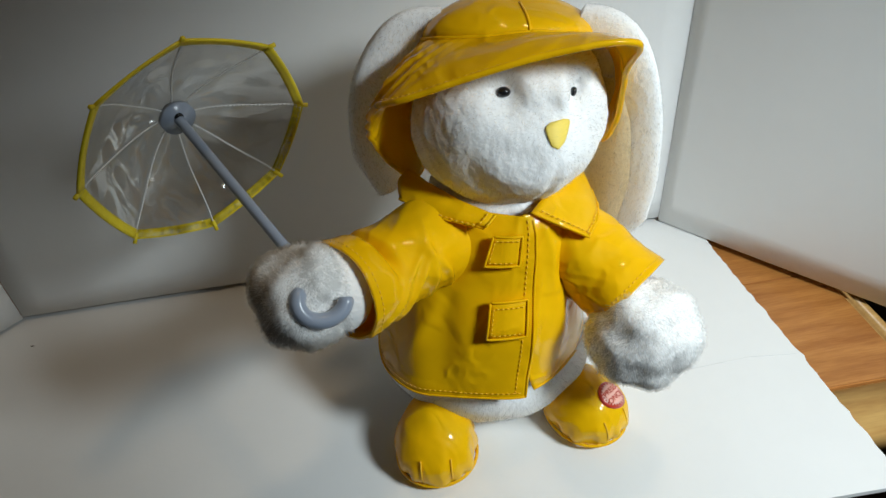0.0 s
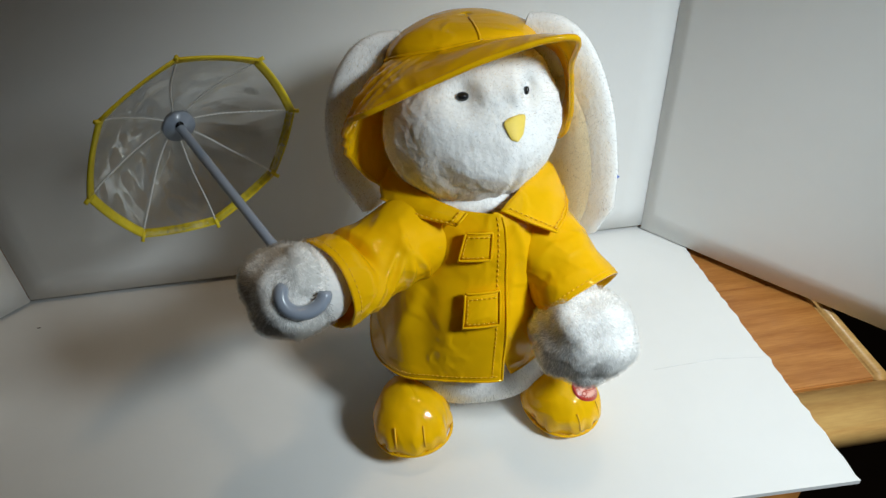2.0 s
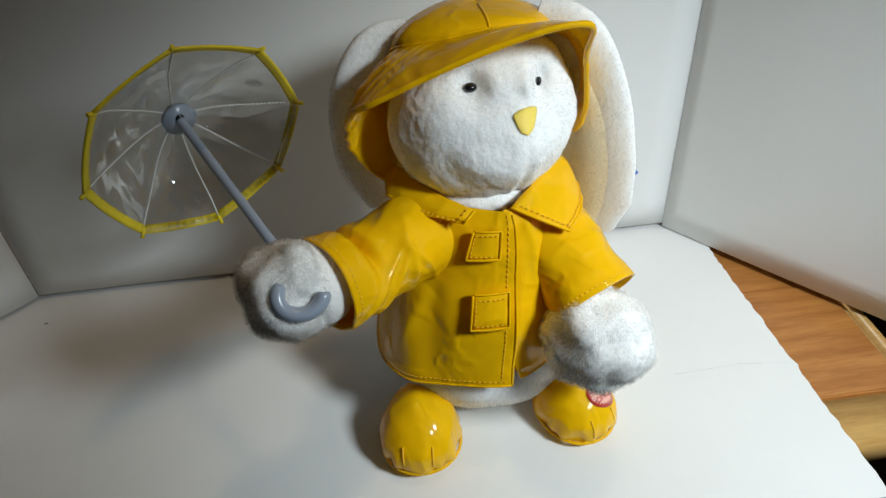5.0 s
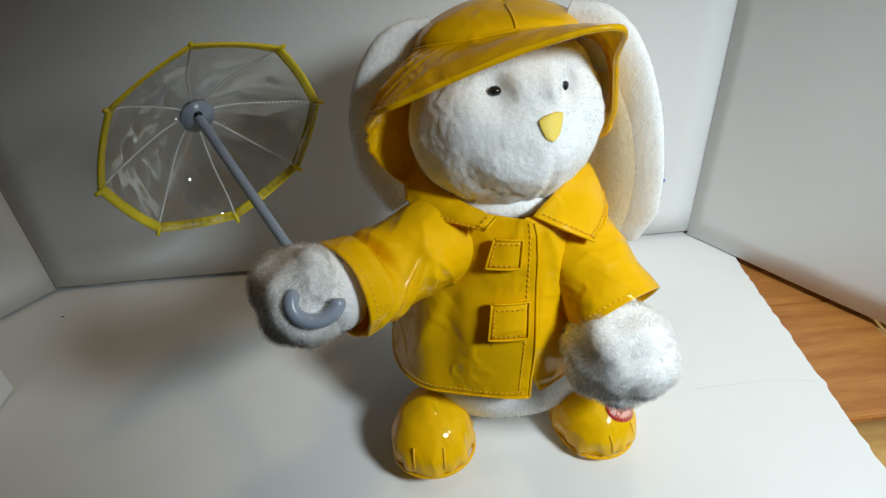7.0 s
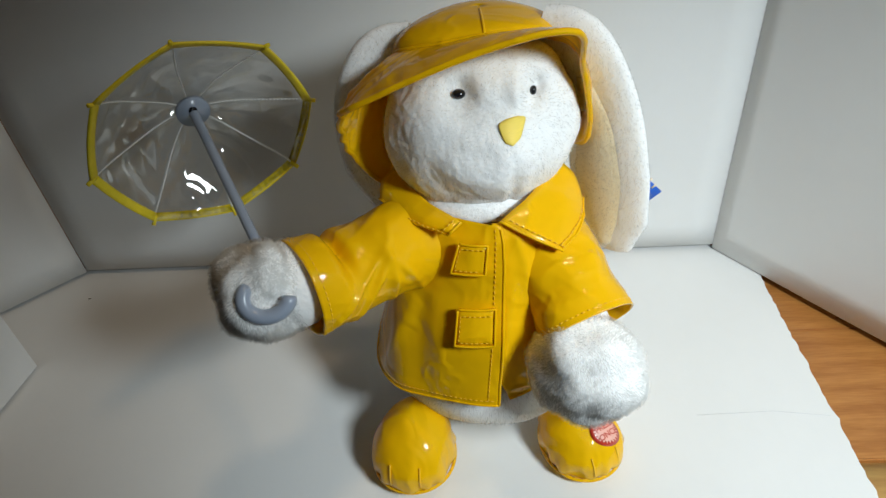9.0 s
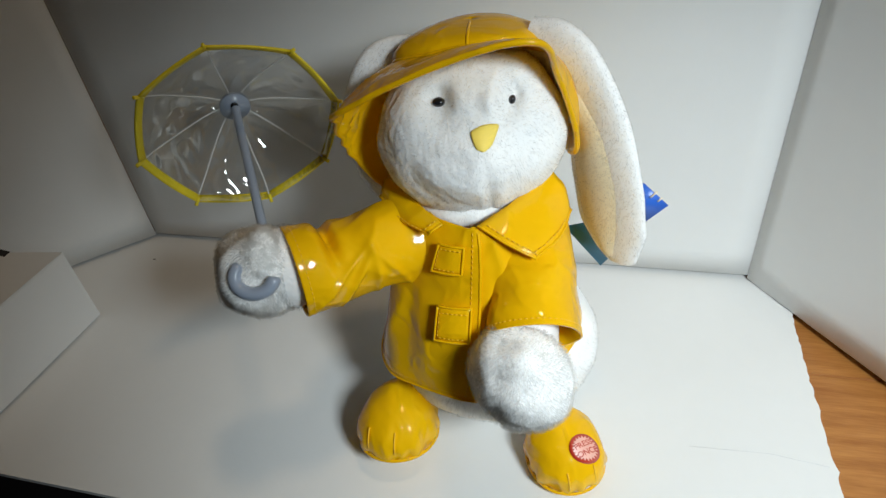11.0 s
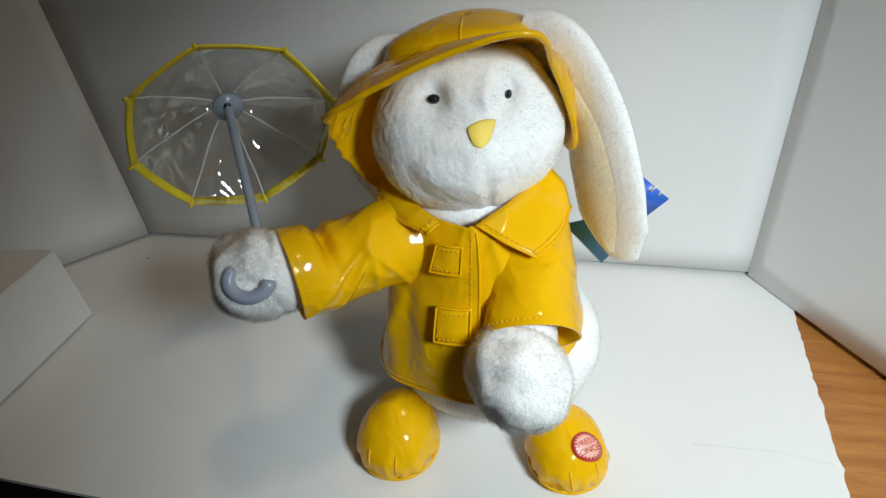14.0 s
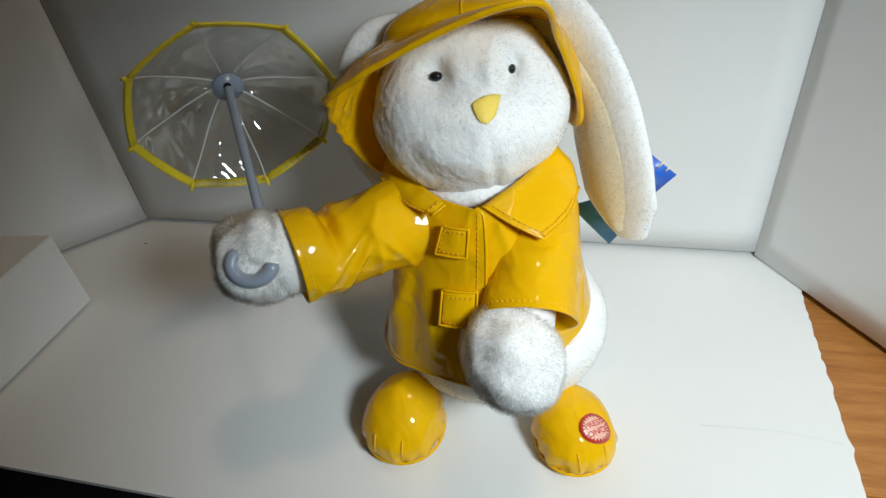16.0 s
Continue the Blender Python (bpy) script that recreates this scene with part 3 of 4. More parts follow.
def front_of(x, z):
    """How far forward the face lies at a place across and up."""
    near = (np.abs(skull[:, 0] - x) < 0.004) & (np.abs(skull[:, 2] - z) < 0.004) & (skull[:, 1] < HEAD_AT[1])
    return skull[near][:, 1].mean()


EYES = (np.array([0.092, -0.178, 0.257]), np.array([0.1313, -0.1690, 0.2515]))
for spot, reach in ((np.array([0.120, -0.200, 0.242]), 0.016), (EYES[0], 0.008), (EYES[1], 0.0056)):
    near = np.exp(-(((skull[:, 0] - spot[0]) / reach) ** 2 + ((skull[:, 2] - spot[2]) / reach) ** 2)) * (skull[:, 1] < HEAD_AT[1])
    skull[:, 1] += near * (spot[1] + 0.0015 - front_of(spot[0], spot[2]))
# the brow fills the hat up to its brim
brow = np.array([0.140, -0.155, 0.266])
skull += np.array([0.42, -0.55, 0.62])[None] * (0.0085 * np.exp(-(((skull - brow) ** 2).sum(1) / 0.020 ** 2)))[:, None]
bridge = 1 / (1 + np.exp((skull[:, 0] - 0.1250) / 0.0012)) / (1 + np.exp((0.1000 - skull[:, 0]) / 0.0022))
skull[:, 1] -= 0.0072 * bridge * np.exp(-(((skull[:, 2] - 0.2605) / 0.0075) ** 2)) * (skull[:, 1] < HEAD_AT[1] - 0.01)
face_ok = lambda p: (p[:, 1] < -0.135) & (p[:, 2] < 0.285)
head = part("head", fur((skull, f), 26000, 0.0028, 11, width=0.00012, keep=face_ok, droop=0.3, lay=1.6), SHORT_PLUSH, rabbit, "round white plush head", origin=NECK)


for spot, size, tilt in zip(EYES, ((0.0037, 0.0030, 0.0027), (0.0022, 0.0026, 0.0036)), (0, 24)):
    v, f = ball(3)
    v = (v * np.array(size)) @ np.array(Matrix.Rotation(radians(tilt), 3, "Y")).T
    part("eye", (v + np.array(spot) + np.array([0.0, -0.0016, 0]), f), BLACK, head, "small black oval eye")
rows = []
nose_y = front_of(0.1195, 0.2435)
slope_x = (front_of(0.1295, 0.2435) - front_of(0.1095, 0.2435)) / 0.02
slope_z = (front_of(0.1195, 0.2500) - front_of(0.1195, 0.2360)) / 0.014
for k in np.linspace(0, 1, 16):
    z = 0.0050 - 0.0115 * k
    w = 0.0078 * (1 - 0.58 * k ** 1.25) * math.sqrt(max(0.06, 1 - 0.75 * max(0, 1 - k / 0.16) ** 2 - 0.8 * max(0, 1 - (1 - k) / 0.15) ** 2))
    rows.append([np.array([0.1195 + x * w, nose_y + slope_x * x * w + slope_z * z - 0.0024 + 0.0020 * x * x + 0.0012 * abs(2 * k - 1) ** 2.5, 0.2440 + z - 0.0012 * x * x * (1 - k)]) for x in np.linspace(-1, 1, 13)])
part("nose", shell(loft(rows, False), 0.0012), NOSE, head, "embroidered yellow nose")


LEAN = 0.12


def ear(path, widths, face_turn, count, seed, lining=True):
    path = smooth_path(path, 30)
    w = np.interp(np.linspace(0, 1, 30), np.linspace(0, 1, len(widths)), widths)
    tang = np.gradient(path, axis=0)
    tang /= np.linalg.norm(tang, axis=1)[:, None]
    out = np.array([math.sin(face_turn), -math.cos(face_turn), 0.0])
    rings, inner = [], []
    for k in range(30):
        side = np.cross(tang[k], out)
        side /= np.linalg.norm(side)
        nrm = np.cross(side, tang[k])
        nrm *= np.sign(nrm @ out)
        rings.append([path[k] + w[k] * math.cos(q) * side + min(0.0085, w[k] * 0.45) * math.sin(q) * nrm for q in np.linspace(0, 2 * np.pi, 28, endpoint=False)])
        if 8 <= k <= 27:
            t = (k - 8) / 19
            half = 0.74 * w[k] * math.sin(math.pi * (0.03 + 0.88 * t)) ** 0.6
            inner.append([path[k] + side * (x * half + LEAN * w[k]) + nrm * (min(0.0085, w[k] * 0.45) * math.sqrt(max(0, 1 - (x * half / w[k] + LEAN) ** 2)) + 0.0010 - 0.0030 * x * x) for x in np.linspace(-1, 1, 16)])
    ob = part("ear", fur(loft(rings, True, (True, True)), count * 1.3, 0.0026, seed, width=0.00012, droop=0.5, lay=1.6), SHORT_PLUSH, head, "long drooping white plush ear")
    if lining:
        part("ear_lining", fur(shell(loft(inner, False), 0.0008, True), 8000, 0.0020, seed + 5, width=0.00012, droop=0.6, lay=2.0), CREAM_PLUSH, ob, "cream inner ear")
    return ob


ear([(0.138, -0.13, 0.272), (0.161, -0.137, 0.261), (0.176, -0.137, 0.222), (0.181, -0.135, 0.178), (0.184, -0.133, 0.142), (0.190, -0.132, 0.113)], [0.014, 0.021, 0.025, 0.030, 0.029, 0.013], radians(-42), 10000, 21)
ear([(0.066, -0.12, 0.266), (0.040, -0.117, 0.256), (0.026, -0.115, 0.225), (0.026, -0.113, 0.185), (0.034, -0.112, 0.145)], [0.013, 0.018, 0.021, 0.022, 0.012], radians(40), 8000, 22, False)

# rain hat
EDGE = [(0.104, -0.197, 0.2855), (0.150, -0.194, 0.2915), (0.158, -0.172, 0.264), (0.165, -0.157, 0.224), (0.160, -0.140, 0.202), (0.138, -0.088, 0.205),
        (0.104, -0.076, 0.210), (0.070, -0.086, 0.205), (0.050, -0.149, 0.182), (0.023, -0.155, 0.211), (0.025, -0.174, 0.244), (0.040, -0.194, 0.261)]
SEAM = [(0.107, -0.156, 0.2790), (0.132, -0.152, 0.2765), (0.148, -0.140, 0.268), (0.154, -0.128, 0.262), (0.150, -0.112, 0.258), (0.132, -0.090, 0.252),
        (0.104, -0.082, 0.250), (0.076, -0.090, 0.252), (0.056, -0.112, 0.256), (0.052, -0.130, 0.262), (0.060, -0.143, 0.269), (0.080, -0.153, 0.2745)]
N = 144
edge_run, seam_run = ring_path(EDGE, N), ring_path(SEAM, N)
crown_rows = [seam_run]
top = np.array([0.104, -0.124, 0.2845])
for s in np.linspace(0, 1, 14)[1:]:
    k = math.cos(s * math.pi / 2)
    lift = math.sin(s * math.pi / 2)
    ring = top + (seam_run - top) * np.array([k, k, 1 - lift])
    crown_rows.append(ring + np.array([0, 0, 0.0035 * lift * (1 - s)]))
hat = part("rain_hat", shell(loft(crown_rows), 0.0014), VINYL, head, "glossy yellow vinyl rain hat with turned-up front brim")
brim_rows = []
for i in np.linspace(0, 1, 22):
    ring = seam_run * (1 - i) + edge_run * i
    away = ring - np.array([0.104, -0.13, 0.24])
    away /= np.linalg.norm(away, axis=1)[:, None]
    ring = ring + away * 0.006 * math.sin(math.pi * i)
    ang = np.linspace(0, 2 * np.pi, N, endpoint=False)
    gather = np.exp(-(((ang - 5.1) / 0.48) ** 2)) * i ** 0.7
    crimp = np.sin(ang * 31 + 5 * i + 2.0 * np.sin(ang * 9)) + 0.9 * np.array([crease(q * 5.0 + 2 * i, i * 3.0 - q, 6.3) for q in ang])
    ring = ring + away * (gather * (1 - 0.72 * i ** 4) * 0.0042 * crimp + 0.0006 * np.array([crease(math.sin(q) * 2.4 + i, math.cos(q) * 2.4 + i, 2.2) for q in ang]))[:, None]
    brim_rows.append(ring)
part("brim", shell(loft(brim_rows), 0.0015), VINYL, head)
hem = np.roll(np.array(brim_rows[-1]), N // 2, axis=0)
part("brim_binding", tube(np.vstack([hem, hem[:1]]), 0.0018, 8), VINYL, head)
part("brim_stitching", stitch_row(np.array(brim_rows[20])[list(range(118, 144)) + list(range(0, 40))] + np.array([0, -0.0004, 0.0012])), THREAD, head)
part("crown_seam", tube(np.vstack([crown_rows[0], crown_rows[0][:1]]), 0.0013, 7), VINYL, head)
part("crown_seam", tube([r[0] for r in crown_rows[:12]], 0.0009, 6), VINYL, head)

# hang tags behind the ear
part("hang_tag", shell(loft([[np.array([0.190, -0.1165, 0.151]), np.array([0.2045, -0.1185, 0.1655])], [np.array([0.206, -0.1185, 0.1345]), np.array([0.2205, -0.1205, 0.149])]], False), 0.0008), BLUE, head, "blue square card hang tag")
part("hang_tag", shell(loft([[np.array([0.150, -0.108, 0.124]), np.array([0.168, -0.108, 0.128])], [np.array([0.175, -0.110, 0.090]), np.array([0.188, -0.110, 0.105])]], False), 0.0008), TEAL, head, "teal card hang tag")


for dx, dz, w in ((0.0035, 0.0035, 0.0022), (0.0075, -0.0005, 0.0014)):
    part("tag_print", tube([(0.2075 + dx - w, -0.1204, 0.154 + dz - w), (0.2075 + dx + w, -0.1208, 0.154 + dz + w)], 0.0007, 6), PRINT, head, "white print bars on the tag")

# ---- boots ----
def boot(heel, toe, half, height, seed):
    heel, toe = np.array([*heel, 0.0]), np.array([*toe, 0.0])
    mid, run = (heel + toe) / 2, (toe - heel)
    long = np.linalg.norm(run) / 2
    ahead = run / (2 * long)
    side = np.array([ahead[1], -ahead[0], 0])
    v, f = ball(5)
    lx, ly, lz = v[:, 0], v[:, 1], v[:, 2]
    z = np.where(lz < 0, np.maximum(lz * 0.55, -0.34) + 0.34, lz * 0.66 + 0.34) * height
    wide = half * (1 + 0.10 * ly)
    z *= 1 - 0.10 * np.clip(ly, 0, 1) + 0.06 * np.clip(-ly, 0, 1)
    p = mid + (lx * wide)[:, None] * side + (ly * long)[:, None] * ahead + z[:, None] * np.array([0, 0, 1]) + np.array([0, 0, 0.0012])
    p += v * lumps(p, 0.014, 0.0022, seed)[:, None]
    turn = np.arctan2(ly, lx)
    pucker = np.exp(-((z - 0.010) / 0.007) ** 2) * (np.sin(turn * 13 + 1.5 * np.sin(turn * 5 + seed)) * 0.0011 + 0.0004)
    p += (lx * pucker)[:, None] * side + (ly * pucker)[:, None] * ahead
    p[:, 2] = np.maximum(p[:, 2], 0.0008)
    ob = part("boot", (p, f), VINYL, rabbit, "padded glossy yellow vinyl boot", origin=(*mid[:2], 0))
    ring = np.array([mid + side * math.cos(q) * half * 0.985 * (1 + 0.10 * math.sin(q)) + ahead * math.sin(q) * long * 0.975 + np.array([0, 0, 0.0075]) for q in np.linspace(0, 2 * np.pi, 60)])
    part("sole_seam", tube(ring, 0.0012, 6), VINYL, ob)
    part("sole_stitching", stitch_row(ring + np.array([0, 0, 0.0016]), 0.006, 0.0004), THREAD, ob)

    def skin(x, y, out):
        k = math.sqrt(max(0.0, 1 - x * x - y * y))
        zz = (k * 0.66 + 0.34) * height * (1 - 0.10 * max(0, y) + 0.06 * max(0, -y))
        return mid + side * x * half * (1 + 0.1 * y) + ahead * y * long + np.array([0, 0, zz + 0.0012]) + out * (side * x + ahead * y + np.array([0, 0, k]))
    for x in (-0.32, 0.32):
        run = [skin(x, y, 0.0006) for y in np.linspace(0.80, 0.95, 8)]
        part("toe_seam", tube(run, 0.0006, 6), THREAD, ob)
    return ob, skin


boot_a, skin_a = boot((0.048, -0.187), (0.039, -0.253), 0.0285, 0.046, 2)
boot_b, skin_b = boot((0.140, -0.184), (0.172, -0.2415), 0.0270, 0.043, 5)
HEEL_A, HEEL_B = Vector((0.047, -0.184, 0)), Vector((0.138, -0.186, 0))
SIDE_A, SIDE_B = Vector((-0.99, -0.13, 0)), Vector((-0.88, 0.48, 0))


def lettering(text, size):
    """The mesh of a printed word in the built-in font."""
    curve = bpy.data.curves.new("word", "FONT")
    curve.body, curve.size, curve.align_x, curve.align_y = text, size, "CENTER", "CENTER"
    curve.offset = size * 0.012
    ob = bpy.data.objects.new("word", curve)
    scene.collection.objects.link(ob)
    me = bpy.data.meshes.new_from_object(ob.evaluated_get(bpy.context.evaluated_depsgraph_get()))
    shape = np.array([tuple(v.co) for v in me.vertices]), [tuple(p.vertices) for p in me.polygons]
    bpy.data.objects.remove(ob)
    bpy.data.curves.remove(curve)
    bpy.data.meshes.remove(me)
    return shape


def badge(skin, parent, spot, radius, turn):
    """A red patch with a pale starburst and two printed words, laid on the boot's toe."""
    cx, cy = spot
    c, s = math.cos(turn), math.sin(turn)
    lay = lambda x, y, out: skin(cx + (x * c - y * s) / 0.030, cy + (x * s + y * c) / 0.044, out)
    turns = np.linspace(0, 2 * np.pi, 44, endpoint=False)

    def disc(radii, out):
        rings = [[lay(r * k * math.cos(q), r * k * math.sin(q), out) for q, r in zip(turns, radii)] for k in (1, 0.75, 0.5, 0.25, 0.04)]
        return loft(rings, True, (False, True))
    patch = part("badge", shell(disc([radius] * 44, 0.0009), 0.0005), RED, parent, "round red patch with printed words")
    part("starburst", shell(disc([radius * (0.84 if i % 2 else 0.66) for i in range(44)], 0.0016), 0.0002), PINK, parent, "pale starburst print", smooth=False)
    for word, y in (("PRESS", radius * 0.25), ("ONCE", -radius * 0.27)):
        v, f = lettering(word, radius * 0.50)
        part("word", (np.array([lay(p[0], p[1] + y, 0.0020) for p in v]), f), RED, parent, "red printed word", smooth=False)


badge(skin_b, boot_b, (-0.24, 0.53), 0.0110, radians(192))

# ---- umbrella ----
GRIP = Vector((-0.029, -0.206, 0.189))
AXIS = Vector((-0.5285, 0.807, 0.265)).normalized()
RING = Vector((-0.0752, -0.129, 0.2130))
HUB = Vector((-0.0888, -0.1068, 0.2206))
umbrella = thing("toy_umbrella", GRIP, "small clear plastic umbrella with yellow edging in a paw", "umbrella")
S1 = (Vector((-0.068, -0.146, 0.281)) - RING)
S1 = (S1 - AXIS * S1.dot(AXIS)).normalized()
S2 = AXIS.cross(S1)
SPIN = 1 if (Vector((-0.028, -0.115, 0.264)) - RING).dot(S2) > 0 else -1
APEX = HUB + AXIS * 0.006
RADIUS = 0.0725


def canopy_point(r, q, out=0.0):
    """r: 0 at the crown to 1 at the edge; q: the turn in eighths; flat between ribs."""
    k = q % 1.0
    chord = math.cos(math.pi / 8) / math.cos((k - 0.5) * math.pi / 4)
    rad = RADIUS * r * (1 - 0.65 * (1 - chord) * r)
    ang = q * math.pi / 4
    deep = (APEX - RING).length
    rise = deep * (1 - r ** 1.6) + 0.004 * math.sin(math.pi * k) * math.sin(math.pi * r) + out
    return np.array(RING + (S1 * math.cos(ang) + S2 * SPIN * math.sin(ang)) * rad + AXIS * rise)


part("canopy", shell(loft([[canopy_point(r, q) for q in np.linspace(0, 8, 96, endpoint=False)] for r in np.linspace(0.04, 1, 20)]), 0.0003), CLEAR, umbrella, "clear crinkled plastic canopy")
for k in range(8):
    run = [canopy_point(r, k + 0.012 * math.sin(9 * r + k), -0.0012) for r in np.linspace(0.14, 1.02, 30)]
    part("rib", join(tube(run, 0.00045, 6), stitch_row(run, 0.0026, 0.0007)), RIB, umbrella)
    part("edging", shell(loft([[canopy_point(r, q, 0.0) for q in np.linspace(k, k + 0.999, 10)] for r in np.linspace(0.945, 1.012, 4)], False), 0.0015), PIPING, umbrella, "yellow fabric edging")
    part("rib_tip", tube([canopy_point(0.96, k, -0.001), canopy_point(1.035, k, -0.001)], 0.0014, 6), PIPING, umbrella)
part("shaft", tube([GRIP - AXIS * 0.03, GRIP, HUB, HUB + AXIS * 0.012], 0.0031, 14), GREY_PLASTIC, umbrella, "grey plastic shaft")
part("hub", join(tube([HUB - AXIS * 0.001, HUB + AXIS * 0.0030], 0.0110, 24), tube([HUB + AXIS * 0.0035, HUB + AXIS * 0.007], 0.008, 18)), GREY_PLASTIC, umbrella, "grey plastic hub disc")
# no hole is cut in the hub: a black disc paints the shade inside it
part("socket_shade", tube([HUB - AXIS * 0.0022 + S1 * 0.0026, HUB - AXIS * 0.0012 + S1 * 0.0026], 0.0027, 16), BLACK, umbrella, "black disc for the shade inside the hub's hole")
near_side = Vector((0.17, -0.75, 0.64)).normalized()
across = Vector((0.97, 0.22, 0.0)).normalized()
upward = near_side.cross(across)
hook_at = Vector((-0.020, -0.236, 0.175)) + near_side * 0.0262 + across * 0.0060 - upward * 0.0030
hook_run = [np.array(hook_at + across * 0.0118 * math.cos(q) + upward * 0.0100 * math.sin(q) - near_side * 0.005 * max(0, math.sin(q)) ** 2) for q in np.linspace(radians(138), radians(352), 24)]
thumb_at = Vector((-0.020, -0.236, 0.175)) + near_side * 0.0205 + across * 0.0085 + upward * 0.0100
plush("thumb", tuple(thumb_at), (0.0092, 0.0140, 0.0072), (40, 0, 12), 6500, 17, arm, 0.0042, level=4, uneven=0.001)
part("crook_handle", tube(hook_run, [0.0034] + [0.0041] * 22 + [0.0032], 12), GREY_PLASTIC, umbrella, "grey plastic crook handle")

# ---- movement ----
# seconds; turn of the body (axis times degrees) and shift (mm); turn of the head on the neck and its shift
SWAY = [
    (0, -1.5, 3.7, 0.5, -6.3, -6.2, -1.8, 5.7, 2.1, -5.6, 1.9, -3.5, 2.4),
    (0.15, -0.8, 2.0, 0.3, -3.4, -3.4, -1.0, 3.1, 1.2, -3.1, 1.1, -1.9, 1.3),
    (0.3, -0.3, 0.7, 0.1, -1.3, -1.2, -0.4, 1.1, 0.4, -1.1, 0.4, -0.7, 0.5),
    (0.5, 0.3, 0.3, 0.3, -0.2, -0.1, -0.6, 1.0, -0.4, -0.4, -0.5, -2.7, 2.9),
    (1, 0.0, 0.0, 0.0, 0.0, 0.0, 0.0, 0.0, 0.0, 0.0, 0.0, 0.0, 0.0),
    (4, 0.0, 0.0, 0.0, 0.0, 0.0, 0.0, 0.0, 0.0, 0.0, 0.0, 0.0, 0.0),
    (6.5, 0.0, 0.0, 0.0, 0.0, 0.0, 0.0, 0.0, 0.0, 0.0, 0.0, 0.0, 0.0),
    (7, 0.0, 0.0, 0.0, 0.0, 0.0, 0.0, 0.0, 0.0, 0.0, 0.0, 0.0, 0.0),
    (7.5, -0.6, -0.2, -0.4, -2.1, -0.4, 4.0, -0.5, 0.1, -0.0, 0.4, 3.6, -2.2),
    (8, -0.9, -0.4, -0.4, -2.1, -0.3, 3.8, -0.4, 0.5, 0.0, -0.3, 6.1, -3.5),
    (8.5, -1.0, -0.3, -0.5, -2.3, 1.0, 3.9, -0.8, 0.3, -0.1, -0.4, 6.7, -4.5),
    (11, -2.2, -2.8, -1.0, 0.9, 3.2, 7.9, -2.2, -1.6, 1.4, -0.9, 0.9, -0.9),
    (11.5, -1.4, -2.9, -1.1, -0.1, 1.5, 7.0, -2.1, -1.7, 1.7, -1.2, 0.7, -0.7),
    (12, -1.2, -3.8, -1.4, 0.0, 3.2, 6.3, -2.9, -3.0, 2.7, -1.1, 1.2, -0.2),
    (12.2, -1.2, -3.6, -1.2, 1.3, 3.7, 5.1, -3.6, -3.1, 3.3, -1.3, 0.6, -0.4),
    (12.35, -1.7, -2.1, -0.9, -0.8, 1.9, 5.4, -1.6, -2.0, 1.3, -0.3, -0.9, -0.1),
    (12.5, -3.6, 1.7, -0.2, -7.4, -3.1, 7.2, 3.6, 1.2, -4.1, 2.1, -4.8, 0.7),
    (12.62, -3.5, 2.3, -0.0, -7.4, -3.5, 6.0, 4.3, 1.3, -4.8, 2.4, -5.5, 0.9),
    (12.8, -2.3, -0.6, -0.6, -3.0, 0.1, 5.6, 0.3, -0.9, -0.8, 0.6, -2.4, 0.2),
    (13, -1.2, -3.5, -1.0, 2.0, 3.9, 5.2, -3.7, -2.5, 3.0, -1.1, -0.1, -0.4),
    (13.15, -1.2, -3.6, -1.2, 1.3, 3.7, 5.1, -3.6, -3.1, 3.3, -1.3, 0.6, -0.4),
    (13.3, -1.8, -1.8, -0.9, -1.3, 1.5, 5.4, -1.2, -1.8, 0.9, -0.2, -1.2, -0.0),
    (13.5, -3.0, 0.8, -0.2, -4.5, -1.8, 5.9, 2.5, 1.4, -3.1, 1.8, -4.3, -0.6),
    (13.65, -3.2, 1.7, -0.1, -6.5, -2.8, 5.9, 3.5, 0.8, -4.0, 2.1, -4.9, 0.8),
    (13.8, -2.4, -0.3, -0.6, -3.4, -0.3, 5.6, 0.7, -0.7, -1.2, 0.8, -2.7, 0.3),
    (14, -1.5, -3.6, -1.0, 2.2, 2.7, 5.5, -2.8, -2.2, 2.5, -1.0, 0.7, -0.8),
    (14.15, -1.2, -3.6, -1.2, 1.3, 3.7, 5.1, -3.6, -3.1, 3.3, -1.3, 0.6, -0.4),
    (14.3, -1.7, -2.1, -0.9, -0.8, 1.9, 5.4, -1.6, -2.0, 1.3, -0.3, -0.9, -0.1),
    (14.5, -2.8, 0.2, -0.1, -3.6, -1.4, 6.4, 1.6, 1.4, -2.4, 1.6, -4.5, -0.4),
    (14.7, -3.2, 1.7, -0.1, -6.5, -2.8, 5.9, 3.5, 0.8, -4.0, 2.1, -4.9, 0.8),
    (15, -3.3, 1.9, -0.1, -7.1, -2.7, 6.6, 3.4, 0.9, -4.4, 2.2, -5.8, 0.8),
    (15.5, -3.5, 2.9, 0.1, -7.4, -4.1, 5.1, 5.1, 1.5, -5.3, 2.7, -5.6, 1.0),
    (15.65, -3.3, 2.0, -0.1, -6.9, -3.2, 6.0, 3.9, 1.1, -4.4, 2.2, -5.2, 0.8),
    (15.8, -2.1, -1.1, -0.7, -2.3, 0.7, 5.5, -0.3, -1.2, -0.1, 0.3, -1.9, 0.1),
    (16, -1.1, -3.5, -1.4, 2.0, 4.0, 3.9, -4.2, -3.6, 4.1, -1.6, 0.7, -0.6),]
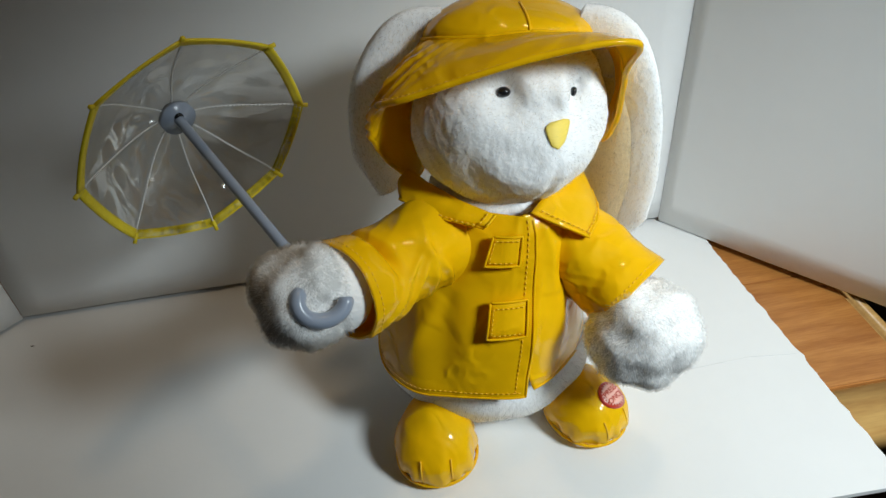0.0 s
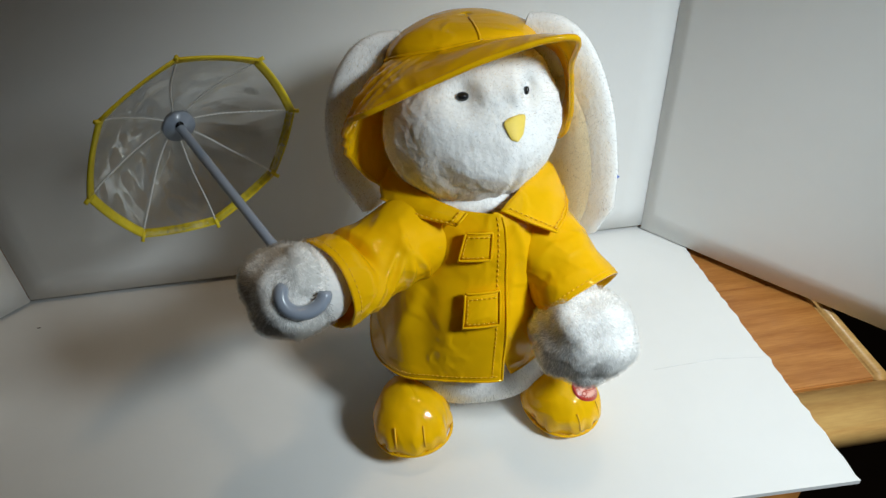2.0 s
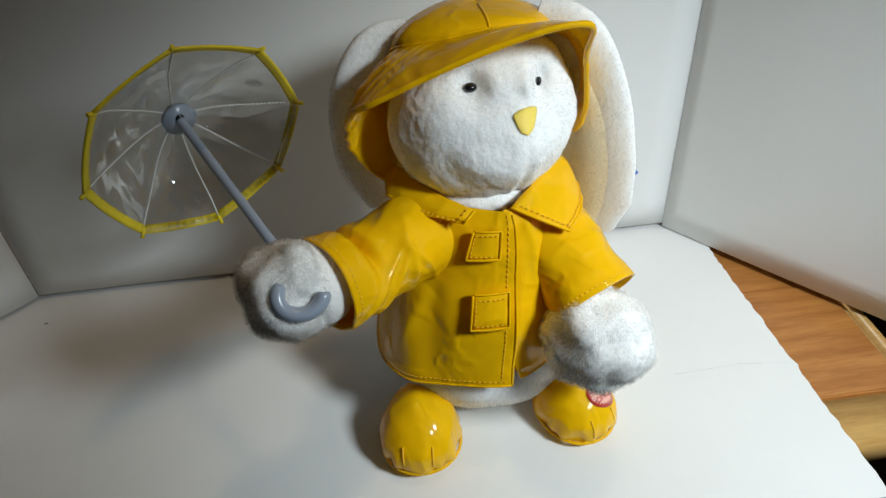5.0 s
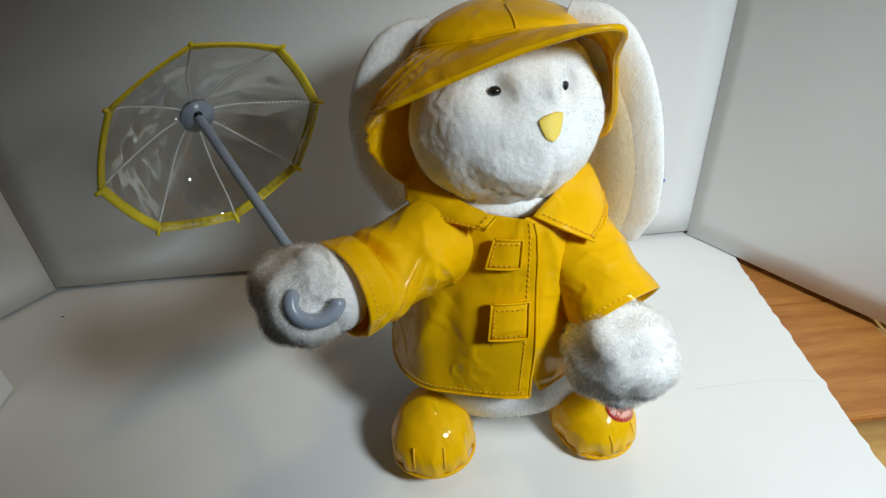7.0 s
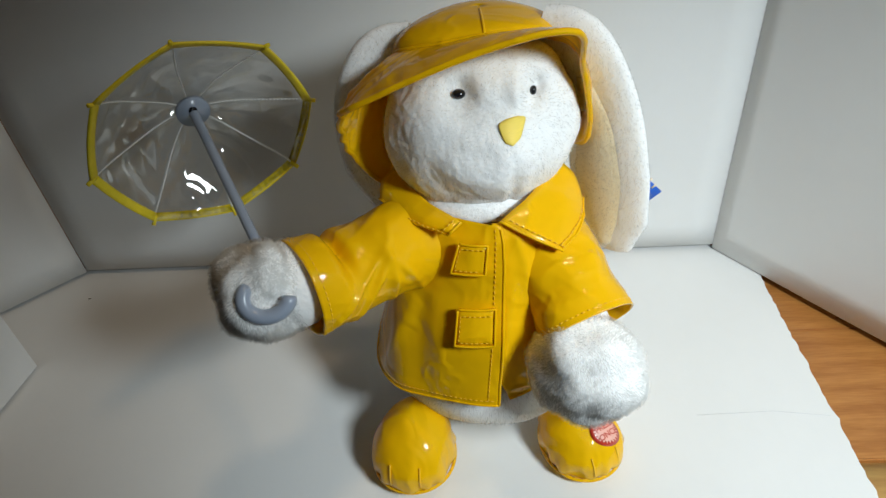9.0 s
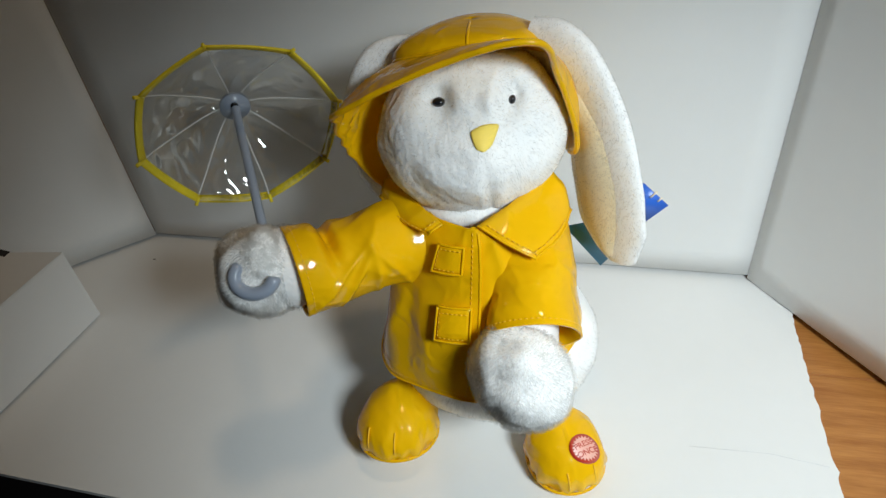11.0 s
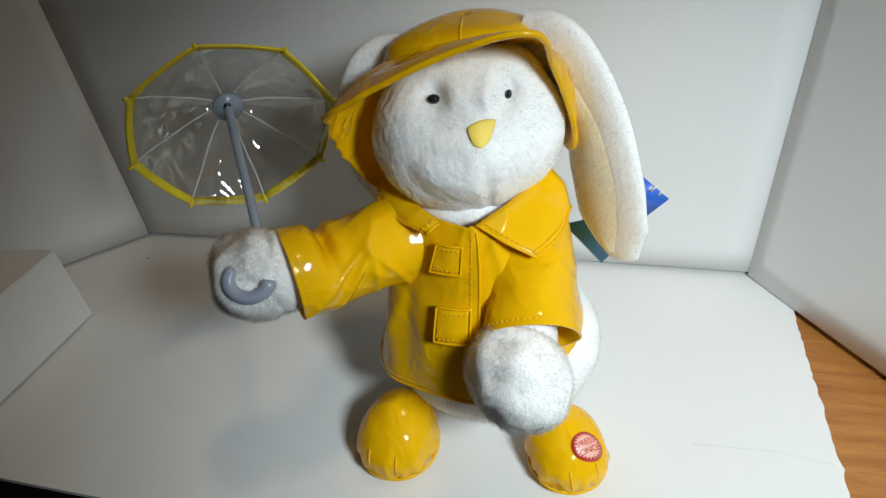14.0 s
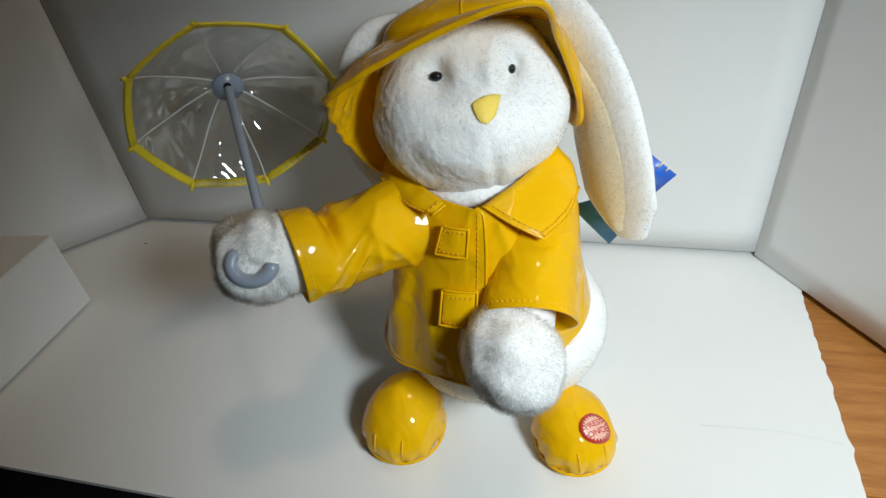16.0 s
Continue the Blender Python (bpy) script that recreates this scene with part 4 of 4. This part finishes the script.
# seconds; swing of the free arm about its shoulder: outward turn, lift
SWING = [(0, 14, -7), (0.15, 8, -4), (0.35, 0, 0), (8.5, 0, 0), (11, -18, 0), (11.5, -20, 0), (12.2, -21, 0), (12.5, 6, -8), (12.62, 7, -8), (12.8, -2, -5), (13.1, -21, 0), (13.3, -14, -2), (13.5, 5, -8),
         (13.65, 6, -8), (13.8, -6, -4), (14.1, -21, 0), (14.3, -14, -2), (14.5, 4, -7), (14.7, 6, -8), (15.6, 8, -8), (15.8, -10, -3), (16, -26, 0)]
# seconds; how far the tapping boot lifts its toe, in degrees
TAP = [(0, 0), (0.3, 3), (0.5, 7), (1.0, 8), (1.25, 7), (1.45, 0), (1.6, 0.5), (1.75, 7), (2.0, 11), (2.15, 8), (2.35, 0.5), (2.55, 0.5), (2.8, 4), (3.0, 3), (3.2, 1), (3.5, 11), (3.75, 4), (4.0, 0.5),
       (4.45, 9), (4.9, 0.5), (5.35, 9), (5.8, 0.5), (6.15, 8), (6.5, 1), (7.0, 7), (7.5, 8), (8.0, 0.5), (8.5, 4), (9.0, 1), (9.5, 9), (10.0, 1), (10.6, 9), (11, 15), (11.5, 15), (12.0, 6), (12.4, 0), (16, 0)]


# seconds; sideways drift of the tapping boot (mm)
DRIFT = [(0, 3), (1, 0), (8.5, -1), (11, -7), (16, -6)]


def turned(x, y, z):
    v = Vector((radians(x), radians(y), radians(z)))
    return Matrix.Rotation(v.length, 4, v) if v.length > 1e-9 else Matrix.Identity(4)


def motions():
    body = [(r[0], Matrix.Translation(BASE + Vector(r[4:7]) / 1000) @ turned(*r[1:4])) for r in SWAY]
    walk(rabbit, body)
    walk(umbrella, [(t, m @ Matrix.Translation(GRIP - BASE)) for t, m in body])
    walk(head, [(r[0], Matrix.Translation(NECK - BASE + Vector(r[10:13]) / 1000) @ turned(*r[7:10])) for r in SWAY])
    walk(free_arm, [(t, Matrix.Translation(SHOULDER - BASE) @ turned(0, 0, out) @ turned(lift, 0, 0)) for t, out, lift in SWING])
    times = sorted({t for t, m in body} | {t for t, a in TAP})

    def at(rows, t):
        """The pose of the body at a time, between its rows."""
        for (t0, m0), (t1, m1) in zip(rows, rows[1:]):
            if t0 <= t <= t1:
                return m0.lerp(m1, (t - t0) / (t1 - t0))
    for ob, heel, side, taps in ((boot_a, HEEL_A, SIDE_A, True), (boot_b, HEEL_B, SIDE_B, False)):
        rows = []
        for t in times:
            lift = float(np.interp(t, [q[0] for q in TAP], [q[1] for q in TAP])) if taps else 0.0
            shift = float(np.interp(t, [q[0] for q in DRIFT], [q[1] for q in DRIFT])) / 1000 if taps else 0.0
            stand = Matrix.Translation(heel + Vector((shift, 0, 0))) @ Matrix.Rotation(radians(lift), 4, side) @ Matrix.Translation(ORIGIN[ob] - heel)
            rows.append((t, at(body, t).inverted() @ stand))
        walk(ob, rows)


motions()
